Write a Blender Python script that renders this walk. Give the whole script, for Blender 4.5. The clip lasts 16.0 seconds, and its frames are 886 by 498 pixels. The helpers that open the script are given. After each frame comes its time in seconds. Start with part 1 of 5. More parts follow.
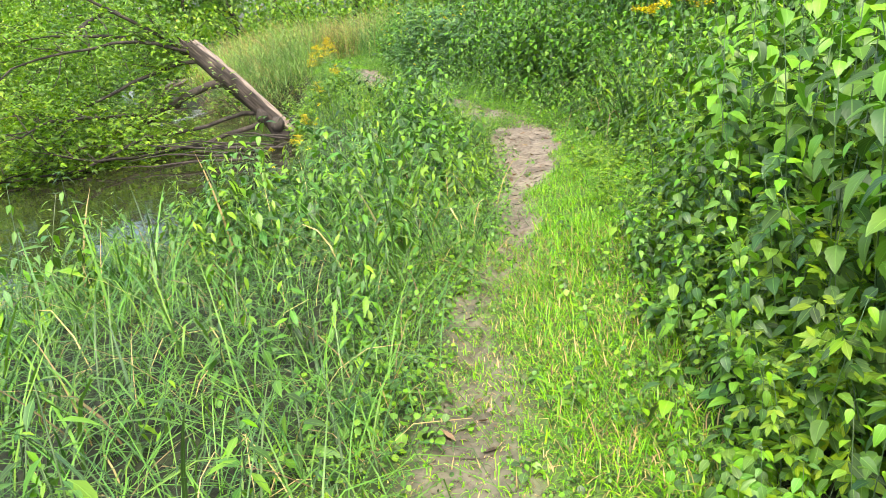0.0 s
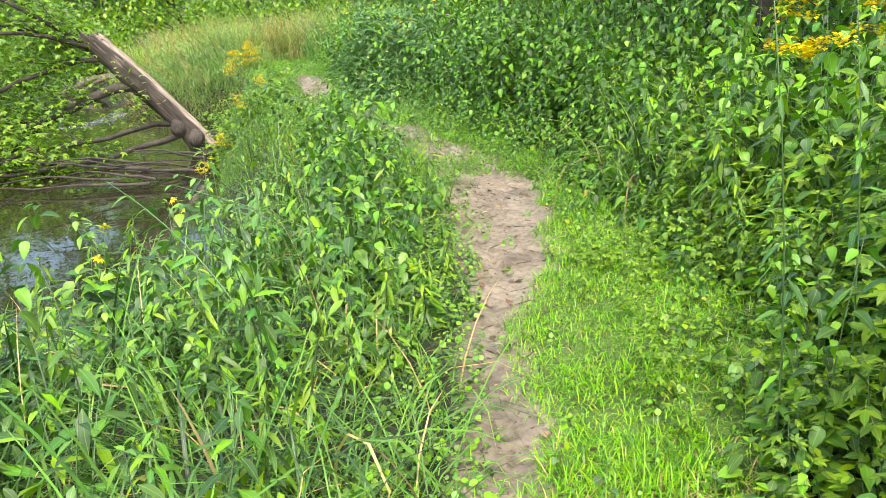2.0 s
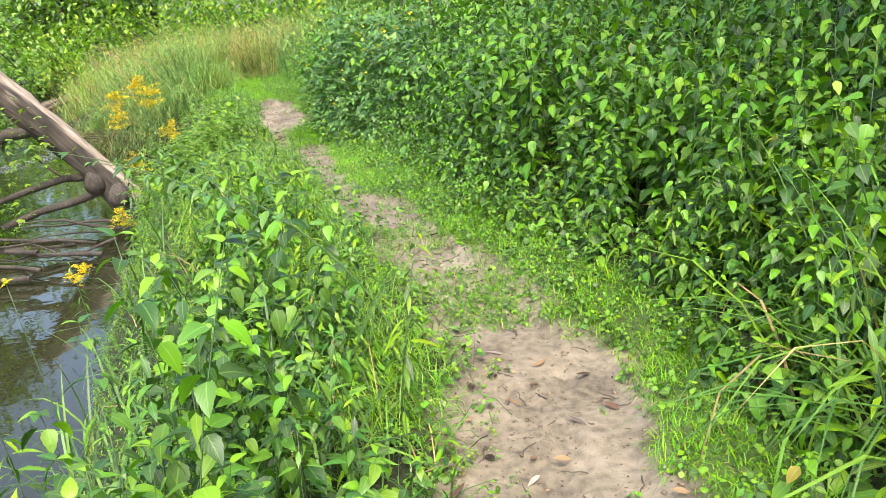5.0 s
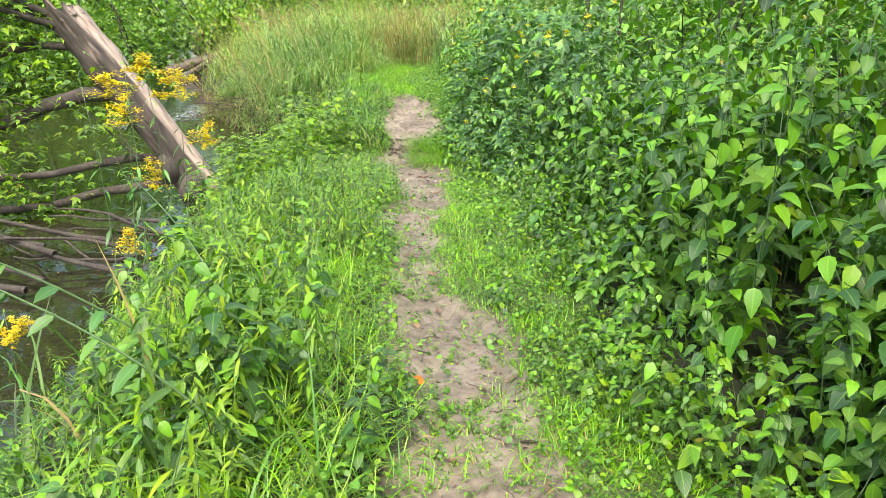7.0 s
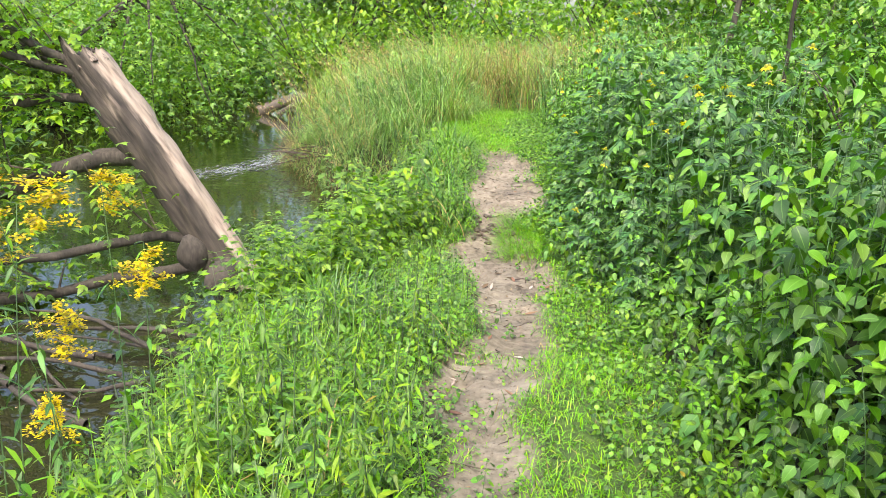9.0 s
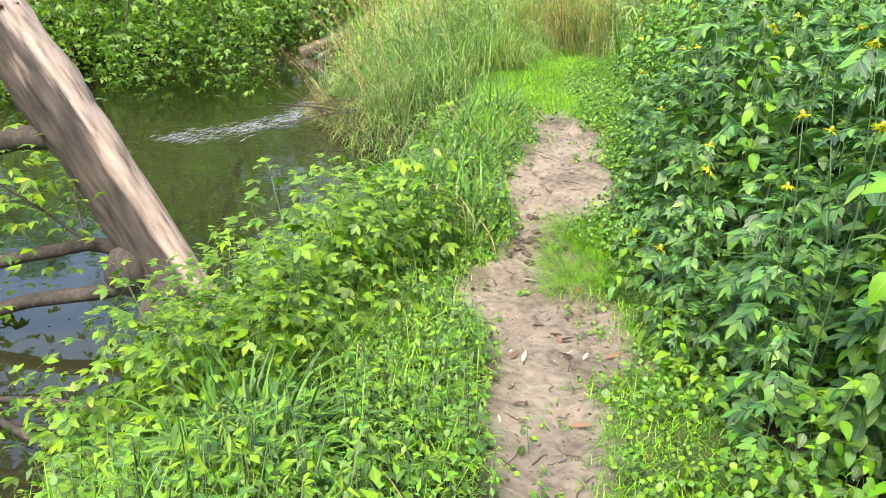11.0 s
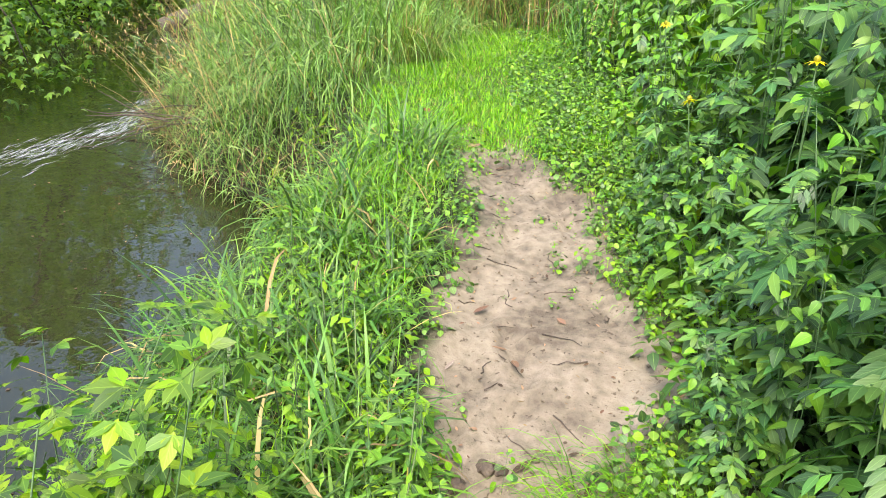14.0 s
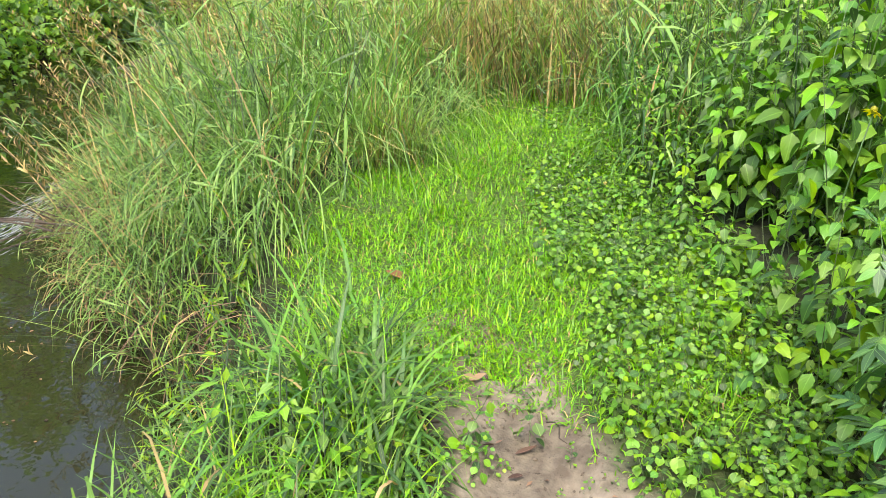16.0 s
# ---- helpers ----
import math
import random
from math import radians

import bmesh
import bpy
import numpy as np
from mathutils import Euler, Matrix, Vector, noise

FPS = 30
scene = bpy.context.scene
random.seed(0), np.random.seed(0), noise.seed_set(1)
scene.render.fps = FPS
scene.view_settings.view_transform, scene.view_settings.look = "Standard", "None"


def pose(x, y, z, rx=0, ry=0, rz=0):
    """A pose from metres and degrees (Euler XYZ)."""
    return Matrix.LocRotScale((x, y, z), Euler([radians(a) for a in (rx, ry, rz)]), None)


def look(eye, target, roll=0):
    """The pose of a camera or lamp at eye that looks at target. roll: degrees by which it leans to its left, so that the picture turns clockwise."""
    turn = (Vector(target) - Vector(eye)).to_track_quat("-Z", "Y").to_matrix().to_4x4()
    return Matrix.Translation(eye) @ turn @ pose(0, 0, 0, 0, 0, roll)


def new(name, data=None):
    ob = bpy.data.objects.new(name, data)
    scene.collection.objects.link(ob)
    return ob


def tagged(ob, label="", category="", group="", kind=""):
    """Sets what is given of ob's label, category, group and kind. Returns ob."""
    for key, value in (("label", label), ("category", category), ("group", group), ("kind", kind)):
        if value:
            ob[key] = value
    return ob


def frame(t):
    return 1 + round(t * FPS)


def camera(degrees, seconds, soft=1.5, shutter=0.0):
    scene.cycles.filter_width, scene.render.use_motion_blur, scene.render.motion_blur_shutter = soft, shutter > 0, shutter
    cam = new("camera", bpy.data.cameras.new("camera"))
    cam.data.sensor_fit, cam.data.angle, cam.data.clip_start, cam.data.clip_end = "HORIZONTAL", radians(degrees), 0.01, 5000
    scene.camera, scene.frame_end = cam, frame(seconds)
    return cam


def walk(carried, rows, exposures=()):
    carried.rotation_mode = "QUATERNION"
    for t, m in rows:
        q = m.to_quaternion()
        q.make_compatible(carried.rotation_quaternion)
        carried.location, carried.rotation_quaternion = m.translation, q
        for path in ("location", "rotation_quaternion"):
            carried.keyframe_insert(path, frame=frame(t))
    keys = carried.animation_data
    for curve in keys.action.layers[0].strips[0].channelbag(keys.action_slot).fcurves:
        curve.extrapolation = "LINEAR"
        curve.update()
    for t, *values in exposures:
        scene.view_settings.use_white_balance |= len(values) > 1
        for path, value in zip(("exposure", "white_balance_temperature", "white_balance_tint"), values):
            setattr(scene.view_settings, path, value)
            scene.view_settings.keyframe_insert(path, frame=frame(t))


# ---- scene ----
cam = camera(58.2, 16.0, soft=0.75)

# seconds, eye x y z, yaw, pitch, roll
PATH = [
    (0, 0.000, 0.000, 1.428, -0.00, -16.63, -5.27),
    (0.5, -0.024, 0.647, 1.443, 0.02, -16.75, -5.54),
    (1, 0.063, 1.281, 1.490, 0.02, -16.78, -5.26),
    (1.5, 0.045, 1.912, 1.498, -0.31, -16.77, -4.21),
    (2, 0.172, 2.477, 1.474, -3.47, -16.86, -2.52),
    (2.5, 0.196, 3.045, 1.488, -2.98, -16.98, -4.87),
    (3, 0.283, 3.575, 1.490, -2.85, -17.96, -4.49),
    (3.5, 0.418, 4.151, 1.522, -2.76, -18.36, -5.16),
    (4, 0.482, 4.731, 1.558, -2.90, -17.21, -5.29),
    (6.5, 0.620, 8.037, 1.473, 3.17, -16.87, 1.22),
    (7, 0.722, 8.630, 1.517, 8.54, -17.19, 2.88),
    (7.5, 0.684, 9.175, 1.534, 10.24, -17.24, 3.18),
    (8, 0.684, 9.697, 1.545, 11.91, -17.39, 3.07),
    (8.5, 0.550, 10.231, 1.595, 14.28, -14.90, 2.96),
    (11, 0.080, 12.802, 1.578, 21.58, -20.19, 1.55),
    (11.5, -0.078, 13.270, 1.551, 21.45, -20.34, 2.06),
    (12, -0.203, 13.815, 1.554, 20.81, -20.76, 0.52),
    (12.5, -0.382, 14.330, 1.550, 19.94, -19.31, 0.53),
    (13, -0.536, 14.906, 1.469, 19.82, -19.13, 1.42),
    (13.5, -0.732, 15.441, 1.428, 17.93, -23.22, 0.31),
    (14, -0.888, 15.914, 1.425, 15.36, -22.95, 0.94),
    (14.5, -1.020, 16.464, 1.398, 15.32, -20.42, 1.45),
    (15, -1.163, 17.021, 1.376, 15.12, -19.56, 1.70),
    (15.5, -1.219, 17.593, 1.389, 15.32, -18.53, 1.04),
    (16, -1.411, 18.101, 1.441, 15.58, -20.77, 0.95),
]
walk(cam, [(t, pose(x, y, z, 90 + p, 0, a) @ pose(0, 0, 0, 0, 0, r)) for t, x, y, z, a, p, r in PATH],
     [(0, 1.82), (4, 1.85), (8, 1.85), (12, 1.92), (14, 1.82), (16, 1.6)])

# ---- sky and light: bright overcast afternoon ----
world = bpy.data.worlds.new("overcast_sky")
scene.world = world
world.use_nodes = True
wn = world.node_tree.nodes
sky = wn.new("ShaderNodeTexSky")
sky.sky_type, sky.sun_disc = "NISHITA", False
sky.sun_elevation, sky.sun_rotation = radians(58), radians(177)
sky.air_density, sky.dust_density, sky.ozone_density = 1.0, 4.0, 0.6
wn["Background"].inputs["Strength"].default_value = 0.15
world.node_tree.links.new(sky.outputs[0], wn["Background"].inputs["Color"])
sun = new("sun", bpy.data.lights.new("sun", "SUN"))
sun.data.energy, sun.data.angle, sun.data.color = 0.8, radians(24), (1.0, 0.95, 0.85)
sun.matrix_world = look((2, -12.5, 36), (0, 10, 0))

# ---- the plan: knots along the walk ----
rng = np.random.default_rng(7)
# y, left edge, right edge of the bare mud
EDGES = np.array([
    (-4, -0.3, 0.3), (0, -0.3, 0.3), (2, -0.14, 0.13), (2.7, -0.05, 0.2), (3.4, 0, 0.18), (4.1, 0.3, 0.5), (5, 0.43, 0.62), (5.6, 0.42, 0.65),
    (6.05, 0.5, 0.76), (6.3, 0.6, 0.83), (6.8, 0.62, 1.03), (7.7, 0.67, 1.15), (8.4, 0.69, 1.23), (9.2, 0.7, 1.34), (9.8, 0.58, 1.2), (10.4, 0.45, 0.98),
    (11.1, 0.36, 0.78), (11.45, 0.12, 0.7), (12, 0.05, 0.46), (12.4, -0.1, 0.15), (13, -0.2, 0.03), (13.5, -0.35, -0.02), (13.8, -0.55, -0.12), (14.2, -0.57, -0.1),
    (14.8, -0.46, -0.1), (15, -0.56, -0.26), (15.4, -0.77, -0.22), (15.65, -0.8, -0.38), (15.95, -0.88, -0.33), (16.3, -1.06, -0.29), (16.53, -1.27, -0.44), (16.8, -1.23, -0.57),
    (17.1, -1.2, -0.69), (17.5, -1.25, -1), (17.85, -1.45, -0.94), (18.1, -1.58, -0.88), (18.6, -1.62, -0.91), (19.2, -1.68, -0.98), (19.5, -1.77, -1.06), (19.7, -1.8, -1.32),
    (20, -1.87, -1.48), (20.2, -2, -1.68), (20.45, -2.1, -1.85), (20.7, -1.95, -2.15), (21.5, -1.8, -2.2), (23.2, -2.1, -2.5), (25.6, -2.4, -2.8), (30, -3.2, -3.6),
    (60, -8.8, -9.2),
])
CY, CX, CW = EDGES[:, 0], (EDGES[:, 1] + EDGES[:, 2]) / 2, (EDGES[:, 2] - EDGES[:, 1]) / 2
ZY = np.array([-5, 0, 4.5, 7, 9, 11.5, 13, 14.5, 16.5, 17.3, 18.3, 19.5, 21, 23, 30, 60])
ZZ = np.array([0.12, 0.12, 0.1, 0.0, 0.0, 0.12, 0.1, 0.02, -0.15, -0.1, 0.05, 0.2, 0.22, 0.3, 0.35, 0.4])
BY = np.array([-4, 1, 2.0, 2.9, 4.2, 4.8, 5.4, 6.5, 7.5, 8.4, 9.3, 9.9, 10.5, 11.25, 12.0, 13.2, 14.0, 15.2, 15.8, 17.0, 18.4, 19.4, 20.5, 21.5, 23.2, 25.6, 30, 60])
BX = np.array([0.6, 0.6, 0.66, 0.82, 1.0, 1.3, 1.62, 1.62, 1.62, 1.64, 1.66, 1.55, 1.36, 1.0, 0.86, 0.66, 0.5, 0.14, -0.05, -0.52, -0.82, -0.96, -1.12, -1.45, -1.8, -2.1, -2.9, -8])
WY = np.array([-30, 0, 4, 5.5, 7, 8.6, 10.5, 12, 14, 15, 17, 18.7, 20.2, 20.9, 21.4, 22, 23.2, 25, 32, 45, 80])
WX = np.array([-5.5, -5.2, -4.5, -3.3, -1.95, -1.15, -1.55, -1.95, -2.3, -2.45, -2.65, -3.1, -3.2, -3.2, -3.9, -4.8, -6.1, -7.4, -10.6, -18, -40])
FY = np.array([-30, 0, 10, 20, 25.6, 31, 38, 50, 80])
FX = np.array([-13, -12, -12, -13, -13.8, -15.6, -19, -27, -50])
WATER = -0.8


def smooth(v):
    v = np.clip(v, 0, 1)
    return v * v * (3 - 2 * v)


def lattice(i, j, s):
    n = np.sin(i * 127.1 + j * 311.7 + s * 74.7) * 43758.5453
    return n - np.floor(n)


def vnoise(x, y, size, s=0):
    """Value noise, 0 to 1."""
    x, y = np.asarray(x, float) / size, np.asarray(y, float) / size
    i, j = np.floor(x), np.floor(y)
    u, v = smooth(x - i), smooth(y - j)
    a = lattice(i, j, s) * (1 - u) + lattice(i + 1, j, s) * u
    b = lattice(i, j + 1, s) * (1 - u) + lattice(i + 1, j + 1, s) * u
    return a * (1 - v) + b * v


PRINTS = [(float(np.interp(y0, CY, CX)) + rng.uniform(-0.28, 0.28), y0, rng.uniform(-0.6, 0.6), rng.uniform(0.012, 0.032)) for y0 in np.arange(2.5, 20.6, 0.13)]


def trodden(x, y):
    """Footprints: shallow ovals with a raised rim."""
    out = np.zeros_like(x)
    for px, py, g, dp in PRINTS:
        k = (np.abs(x - px) < 0.4) & (np.abs(y - py) < 0.4)
        dx, dy = x[k] - px, y[k] - py
        a, b = (dx * np.cos(g) + dy * np.sin(g)) / 0.05, (-dx * np.sin(g) + dy * np.cos(g)) / 0.13
        d = np.hypot(a, b)
        out[k] += dp * (-np.exp(-d ** 4) + 0.5 * np.exp(-((d - 1.25) / 0.25) ** 2))
    return out


def edge_noise(x, y):
    return (vnoise(x, y, 0.9, 13) - 0.5) * 0.16 + (vnoise(x, y, 0.4, 3) - 0.5) * 0.26 + (vnoise(x, y, 0.12, 5) - 0.5) * 0.14


def inside_path(x, y):
    """How far inside the bare path, in metres; negative outside."""
    w = np.interp(y, CY, CW)
    return w - np.abs(x - np.interp(y, CY, CX)) + edge_noise(x, y) * np.clip(w / 0.35, 0.35, 1)


def height(x, y, fine=True):
    x, y = np.asarray(x, float), np.asarray(y, float)
    c, w, hp = np.interp(y, CY, CX), np.maximum(np.interp(y, CY, CW), 0.1), np.interp(y, ZY, ZZ)
    xw, xf = np.interp(y, WY, WX), np.interp(y, FY, FX)
    left = c - w - 0.12
    t = np.clip((left - x) / np.maximum(left - xw, 0.2), 0, 1)
    h = hp - (0.86 + hp) * t ** 3.2 + 0.1 * np.clip(x - c - w, 0, 4)
    depth = np.minimum(xw - x, x - xf)
    h = np.where(depth > 0, -0.86 - np.minimum(depth * 0.8, 0.8), h)
    h = np.where(x < xf, -0.86 + np.minimum((xf - x) * 0.9, 1.3), h)
    h = h + (vnoise(x, y, 0.7) - 0.5) * 0.07 + (vnoise(x, y, 6.0, 2) - 0.5) * 0.15 * smooth((np.abs(x - c) - 3) / 4)
    if fine:
        b = smooth(inside_path(x, y) / 0.12 + 0.3)
        h = h - 0.035 * b + b * ((vnoise(x, y, 0.21, 8) - 0.5) * 0.022 + (vnoise(x, y, 0.07, 9) - 0.5) * 0.008)
    return h


# ---- materials ----
def material(name):
    m = bpy.data.materials.new(name)
    m.use_nodes = True
    n = m.node_tree.nodes
    return m, n, m.node_tree.links, n["Principled BSDF"], n["Material Output"]


def ramp(n, stops):
    r = n.new("ShaderNodeValToRGB")
    for i, (p, col) in enumerate(stops):
        e = r.color_ramp.elements[i] if i < 2 else r.color_ramp.elements.new(p)
        e.position, e.color = p, (*col, 1)
    return r


def foliage(name, dark, mid, light, rough=0.45, glow=0.15, vein=0.25, single=False, aged=0.0015, vary=1.0):
    """Leaf: colour varied leaf by leaf and along it, a paler midrib, light shining through."""
    m, n, l, p, out = material(name)
    rnd = n.new("ShaderNodeObjectInfo" if single else "ShaderNodeNewGeometry")
    val = rnd.outputs["Random"] if single else rnd.outputs["Random Per Island"]
    geo = n.new("ShaderNodeNewGeometry")
    big = n.new("ShaderNodeTexNoise")
    big.inputs["Scale"].default_value = 1.7
    l.new(geo.outputs["Position"], big.inputs["Vector"])
    mix = n.new("ShaderNodeMath")
    mix.operation = "MULTIPLY_ADD"
    mix.inputs[1].default_value = 0.85
    l.new(val, mix.inputs[0])
    half = n.new("ShaderNodeMath")
    half.operation = "MULTIPLY"
    half.inputs[1].default_value = 0.24
    l.new(big.outputs["Fac"], half.inputs[0])
    l.new(half.outputs[0], mix.inputs[2])
    cool = 1.5 if mid[1] > mid[0] * 1.5 else 1.0
    dark, mid, light = [(min(1, c[0] * 1.07 * k), c[1] * k, c[2] * k * cool) for c, k in ((dark, 1 - 0.5 * vary), (mid, 1.0), (light, 1 + 0.14 * vary))]
    r = ramp(n, [(0.12, dark), (0.9, light), (0.5, mid)])
    l.new(mix.outputs[0], r.inputs["Fac"])
    uv = n.new("ShaderNodeUVMap")
    sep = n.new("ShaderNodeSeparateXYZ")
    l.new(uv.outputs[0], sep.inputs[0])
    mid_d = n.new("ShaderNodeMath")
    mid_d.operation = "COMPARE"
    mid_d.inputs[1].default_value, mid_d.inputs[2].default_value = 0.5, 0.035
    l.new(sep.outputs[0], mid_d.inputs[0])
    # side veins: chevrons that leave the midrib towards the tip
    def calc(op, a, b=None, c=None):
        q = n.new("ShaderNodeMath")
        q.operation = op
        for k, v in enumerate((a, b, c)):
            if isinstance(v, (int, float)):
                q.inputs[k].default_value = v
            elif v is not None:
                l.new(v, q.inputs[k])
        return q.outputs[0]
    aside = calc("ABSOLUTE", calc("SUBTRACT", sep.outputs[0], 0.5))
    chev = calc("SINE", calc("MULTIPLY", calc("MULTIPLY_ADD", aside, -0.9, sep.outputs[1]), 34.0))
    relief = calc("MULTIPLY_ADD", aside, -1.5, calc("MULTIPLY", chev, 0.35))
    tint = n.new("ShaderNodeMix")
    tint.data_type, tint.blend_type = "RGBA", "MIX"
    jit = n.new("ShaderNodeMath")
    jit.operation = "FRACT"
    big_r = n.new("ShaderNodeMath")
    big_r.operation = "MULTIPLY"
    big_r.inputs[1].default_value = 37.7
    l.new(val, big_r.inputs[0])
    l.new(big_r.outputs[0], jit.inputs[0])
    hue = n.new("ShaderNodeMapRange")
    hue.inputs["To Min"].default_value, hue.inputs["To Max"].default_value = 0.478, 0.516
    l.new(jit.outputs[0], hue.inputs["Value"])
    hsv = n.new("ShaderNodeHueSaturation")
    l.new(hue.outputs[0], hsv.inputs["Hue"])
    sat = n.new("ShaderNodeMapRange")
    sat.inputs["To Min"].default_value, sat.inputs["To Max"].default_value = 0.92, 1.16
    l.new(val, sat.inputs["Value"])
    l.new(sat.outputs[0], hsv.inputs["Saturation"])
    l.new(r.outputs["Color"], hsv.inputs["Color"])
    old = n.new("ShaderNodeMath")
    old.operation = "GREATER_THAN"
    old.inputs[1].default_value = 1.0 - aged
    l.new(jit.outputs[0], old.inputs[0])
    aged_mix = n.new("ShaderNodeMix")
    aged_mix.data_type = "RGBA"
    aged_mix.inputs["B"].default_value = (0.34, 0.27, 0.03, 1)
    l.new(old.outputs[0], aged_mix.inputs["Factor"])
    l.new(hsv.outputs["Color"], aged_mix.inputs["A"])
    l.new(aged_mix.outputs["Result"], tint.inputs["A"])
    tint.inputs["B"].default_value = (*[min(1, c * 1.6 + 0.03) for c in light], 1)
    vs = n.new("ShaderNodeMath")
    vs.operation = "MULTIPLY"
    vs.inputs[1].default_value = vein
    l.new(mid_d.outputs[0], vs.inputs[0])
    l.new(vs.outputs[0], tint.inputs["Factor"])
    bump = n.new("ShaderNodeBump")
    bump.inputs["Strength"].default_value, bump.inputs["Distance"].default_value = 0.09 if vein > 0.15 else 0.06, 0.006
    l.new(relief, bump.inputs["Height"])
    l.new(tint.outputs["Result"], p.inputs["Base Color"])
    l.new(bump.outputs[0], p.inputs["Normal"])
    p.inputs["Roughness"].default_value = rough
    p.inputs["Specular IOR Level"].default_value = 0.5
    tr = n.new("ShaderNodeBsdfTranslucent")
    warm = n.new("ShaderNodeMix")
    warm.data_type, warm.blend_type = "RGBA", "MULTIPLY"
    warm.inputs["Factor"].default_value = 1.0
    warm.inputs["B"].default_value = (1.1, 1.35, 0.42, 1)
    l.new(tint.outputs["Result"], warm.inputs["A"])
    l.new(warm.outputs["Result"], tr.inputs["Color"])
    ms = n.new("ShaderNodeMixShader")
    ms.inputs[0].default_value = glow
    l.new(p.outputs[0], ms.inputs[1])
    l.new(tr.outputs[0], ms.inputs[2])
    l.new(ms.outputs[0], out.inputs[0])
    return m


def rough_stuff(name, stops, scale=8, fine=60, bump=0.6, dist=0.01, rough=0.9, stretch=(1, 1, 1)):
    """Soil, bark and the like: two scales of noise in colour and relief."""
    m, n, l, p, out = material(name)
    co = n.new("ShaderNodeTexCoord")
    mp = n.new("ShaderNodeMapping")
    mp.inputs["Scale"].default_value = stretch
    l.new(co.outputs["Object"], mp.inputs[0])
    a, b = n.new("ShaderNodeTexNoise"), n.new("ShaderNodeTexNoise")
    a.inputs["Scale"].default_value, b.inputs["Scale"].default_value = scale, fine
    a.inputs["Detail"].default_value, b.inputs["Detail"].default_value = 6, 4
    for t in (a, b):
        l.new(mp.outputs[0], t.inputs["Vector"])
    add = n.new("ShaderNodeMath")
    add.operation = "MULTIPLY_ADD"
    add.inputs[1].default_value = 0.45
    l.new(b.outputs["Fac"], add.inputs[0])
    sc = n.new("ShaderNodeMath")
    sc.operation = "MULTIPLY"
    sc.inputs[1].default_value = 0.6
    l.new(a.outputs["Fac"], sc.inputs[0])
    l.new(sc.outputs[0], add.inputs[2])
    r = ramp(n, stops)
    l.new(add.outputs[0], r.inputs["Fac"])
    l.new(r.outputs["Color"], p.inputs["Base Color"])
    bp = n.new("ShaderNodeBump")
    bp.inputs["Strength"].default_value, bp.inputs["Distance"].default_value = bump, dist
    l.new(add.outputs[0], bp.inputs["Height"])
    l.new(bp.outputs[0], p.inputs["Normal"])
    p.inputs["Roughness"].default_value = rough
    return m


LAWN = foliage("lawn_blade", (0.08, 0.23, 0.006), (0.14, 0.37, 0.01), (0.22, 0.47, 0.016), vein=0.0)
GRASS = foliage("grass_blade", (0.045, 0.125, 0.014), (0.08, 0.2, 0.022), (0.14, 0.28, 0.036), vein=0.3)
REED = foliage("reed_blade", (0.09, 0.21, 0.03), (0.17, 0.33, 0.05), (0.28, 0.43, 0.1), vein=0.2, glow=0.32)
MEADOW = foliage("meadow_blade", (0.14, 0.27, 0.03), (0.25, 0.42, 0.055), (0.36, 0.5, 0.1), vein=0.1, glow=0.32)
STRAW = foliage("dry_blade", (0.2, 0.15, 0.06), (0.36, 0.28, 0.12), (0.52, 0.42, 0.22), rough=0.7, glow=0.2, vein=0.1)
NETTLE = foliage("nettle_leaf", (0.055, 0.155, 0.013), (0.105, 0.26, 0.02), (0.18, 0.36, 0.032))
HERB = foliage("herb_leaf", (0.04, 0.125, 0.012), (0.08, 0.215, 0.018), (0.17, 0.33, 0.03))
CONE = foliage("coneflower_leaf", (0.035, 0.115, 0.024), (0.075, 0.19, 0.034), (0.15, 0.3, 0.046))
ELDER = foliage("maple_leaf", (0.07, 0.18, 0.013), (0.14, 0.285, 0.02), (0.23, 0.37, 0.034), glow=0.32)
COVER = foliage("creeping_leaf", (0.06, 0.16, 0.015), (0.11, 0.26, 0.022), (0.18, 0.35, 0.032))
TREELEAF = foliage("tree_leaf", (0.075, 0.18, 0.02), (0.145, 0.29, 0.034), (0.22, 0.37, 0.05), vein=0.1, glow=0.4, vary=0.4)
WOODLEAF = foliage("meadow_leaf", (0.09, 0.21, 0.018), (0.18, 0.34, 0.03), (0.28, 0.43, 0.045), vein=0.1, glow=0.35, vary=0.3)
PETAL = foliage("yellow_petal", (0.6, 0.42, 0.008), (0.78, 0.6, 0.012), (0.9, 0.75, 0.03), vein=0.0, glow=0.3)
GOLD = foliage("goldenrod_floret", (0.5, 0.4, 0.012), (0.64, 0.52, 0.018), (0.74, 0.63, 0.03), vein=0.0, glow=0.3)
STEM = foliage("green_stem", (0.05, 0.1, 0.025), (0.08, 0.15, 0.035), (0.13, 0.19, 0.06), glow=0.05, vein=0.0)
DEADLEAF = foliage("dead_leaf", (0.05, 0.03, 0.015), (0.14, 0.09, 0.05), (0.3, 0.22, 0.14), rough=0.8, glow=0.1, vein=0.1)
BARK = rough_stuff("grey_bark", [(0.3, (0.02, 0.016, 0.012)), (0.75, (0.11, 0.09, 0.07)), (0.5, (0.05, 0.04, 0.031))], 5, 40, 1.0, 0.02, 0.9, (1, 1, 0.35))
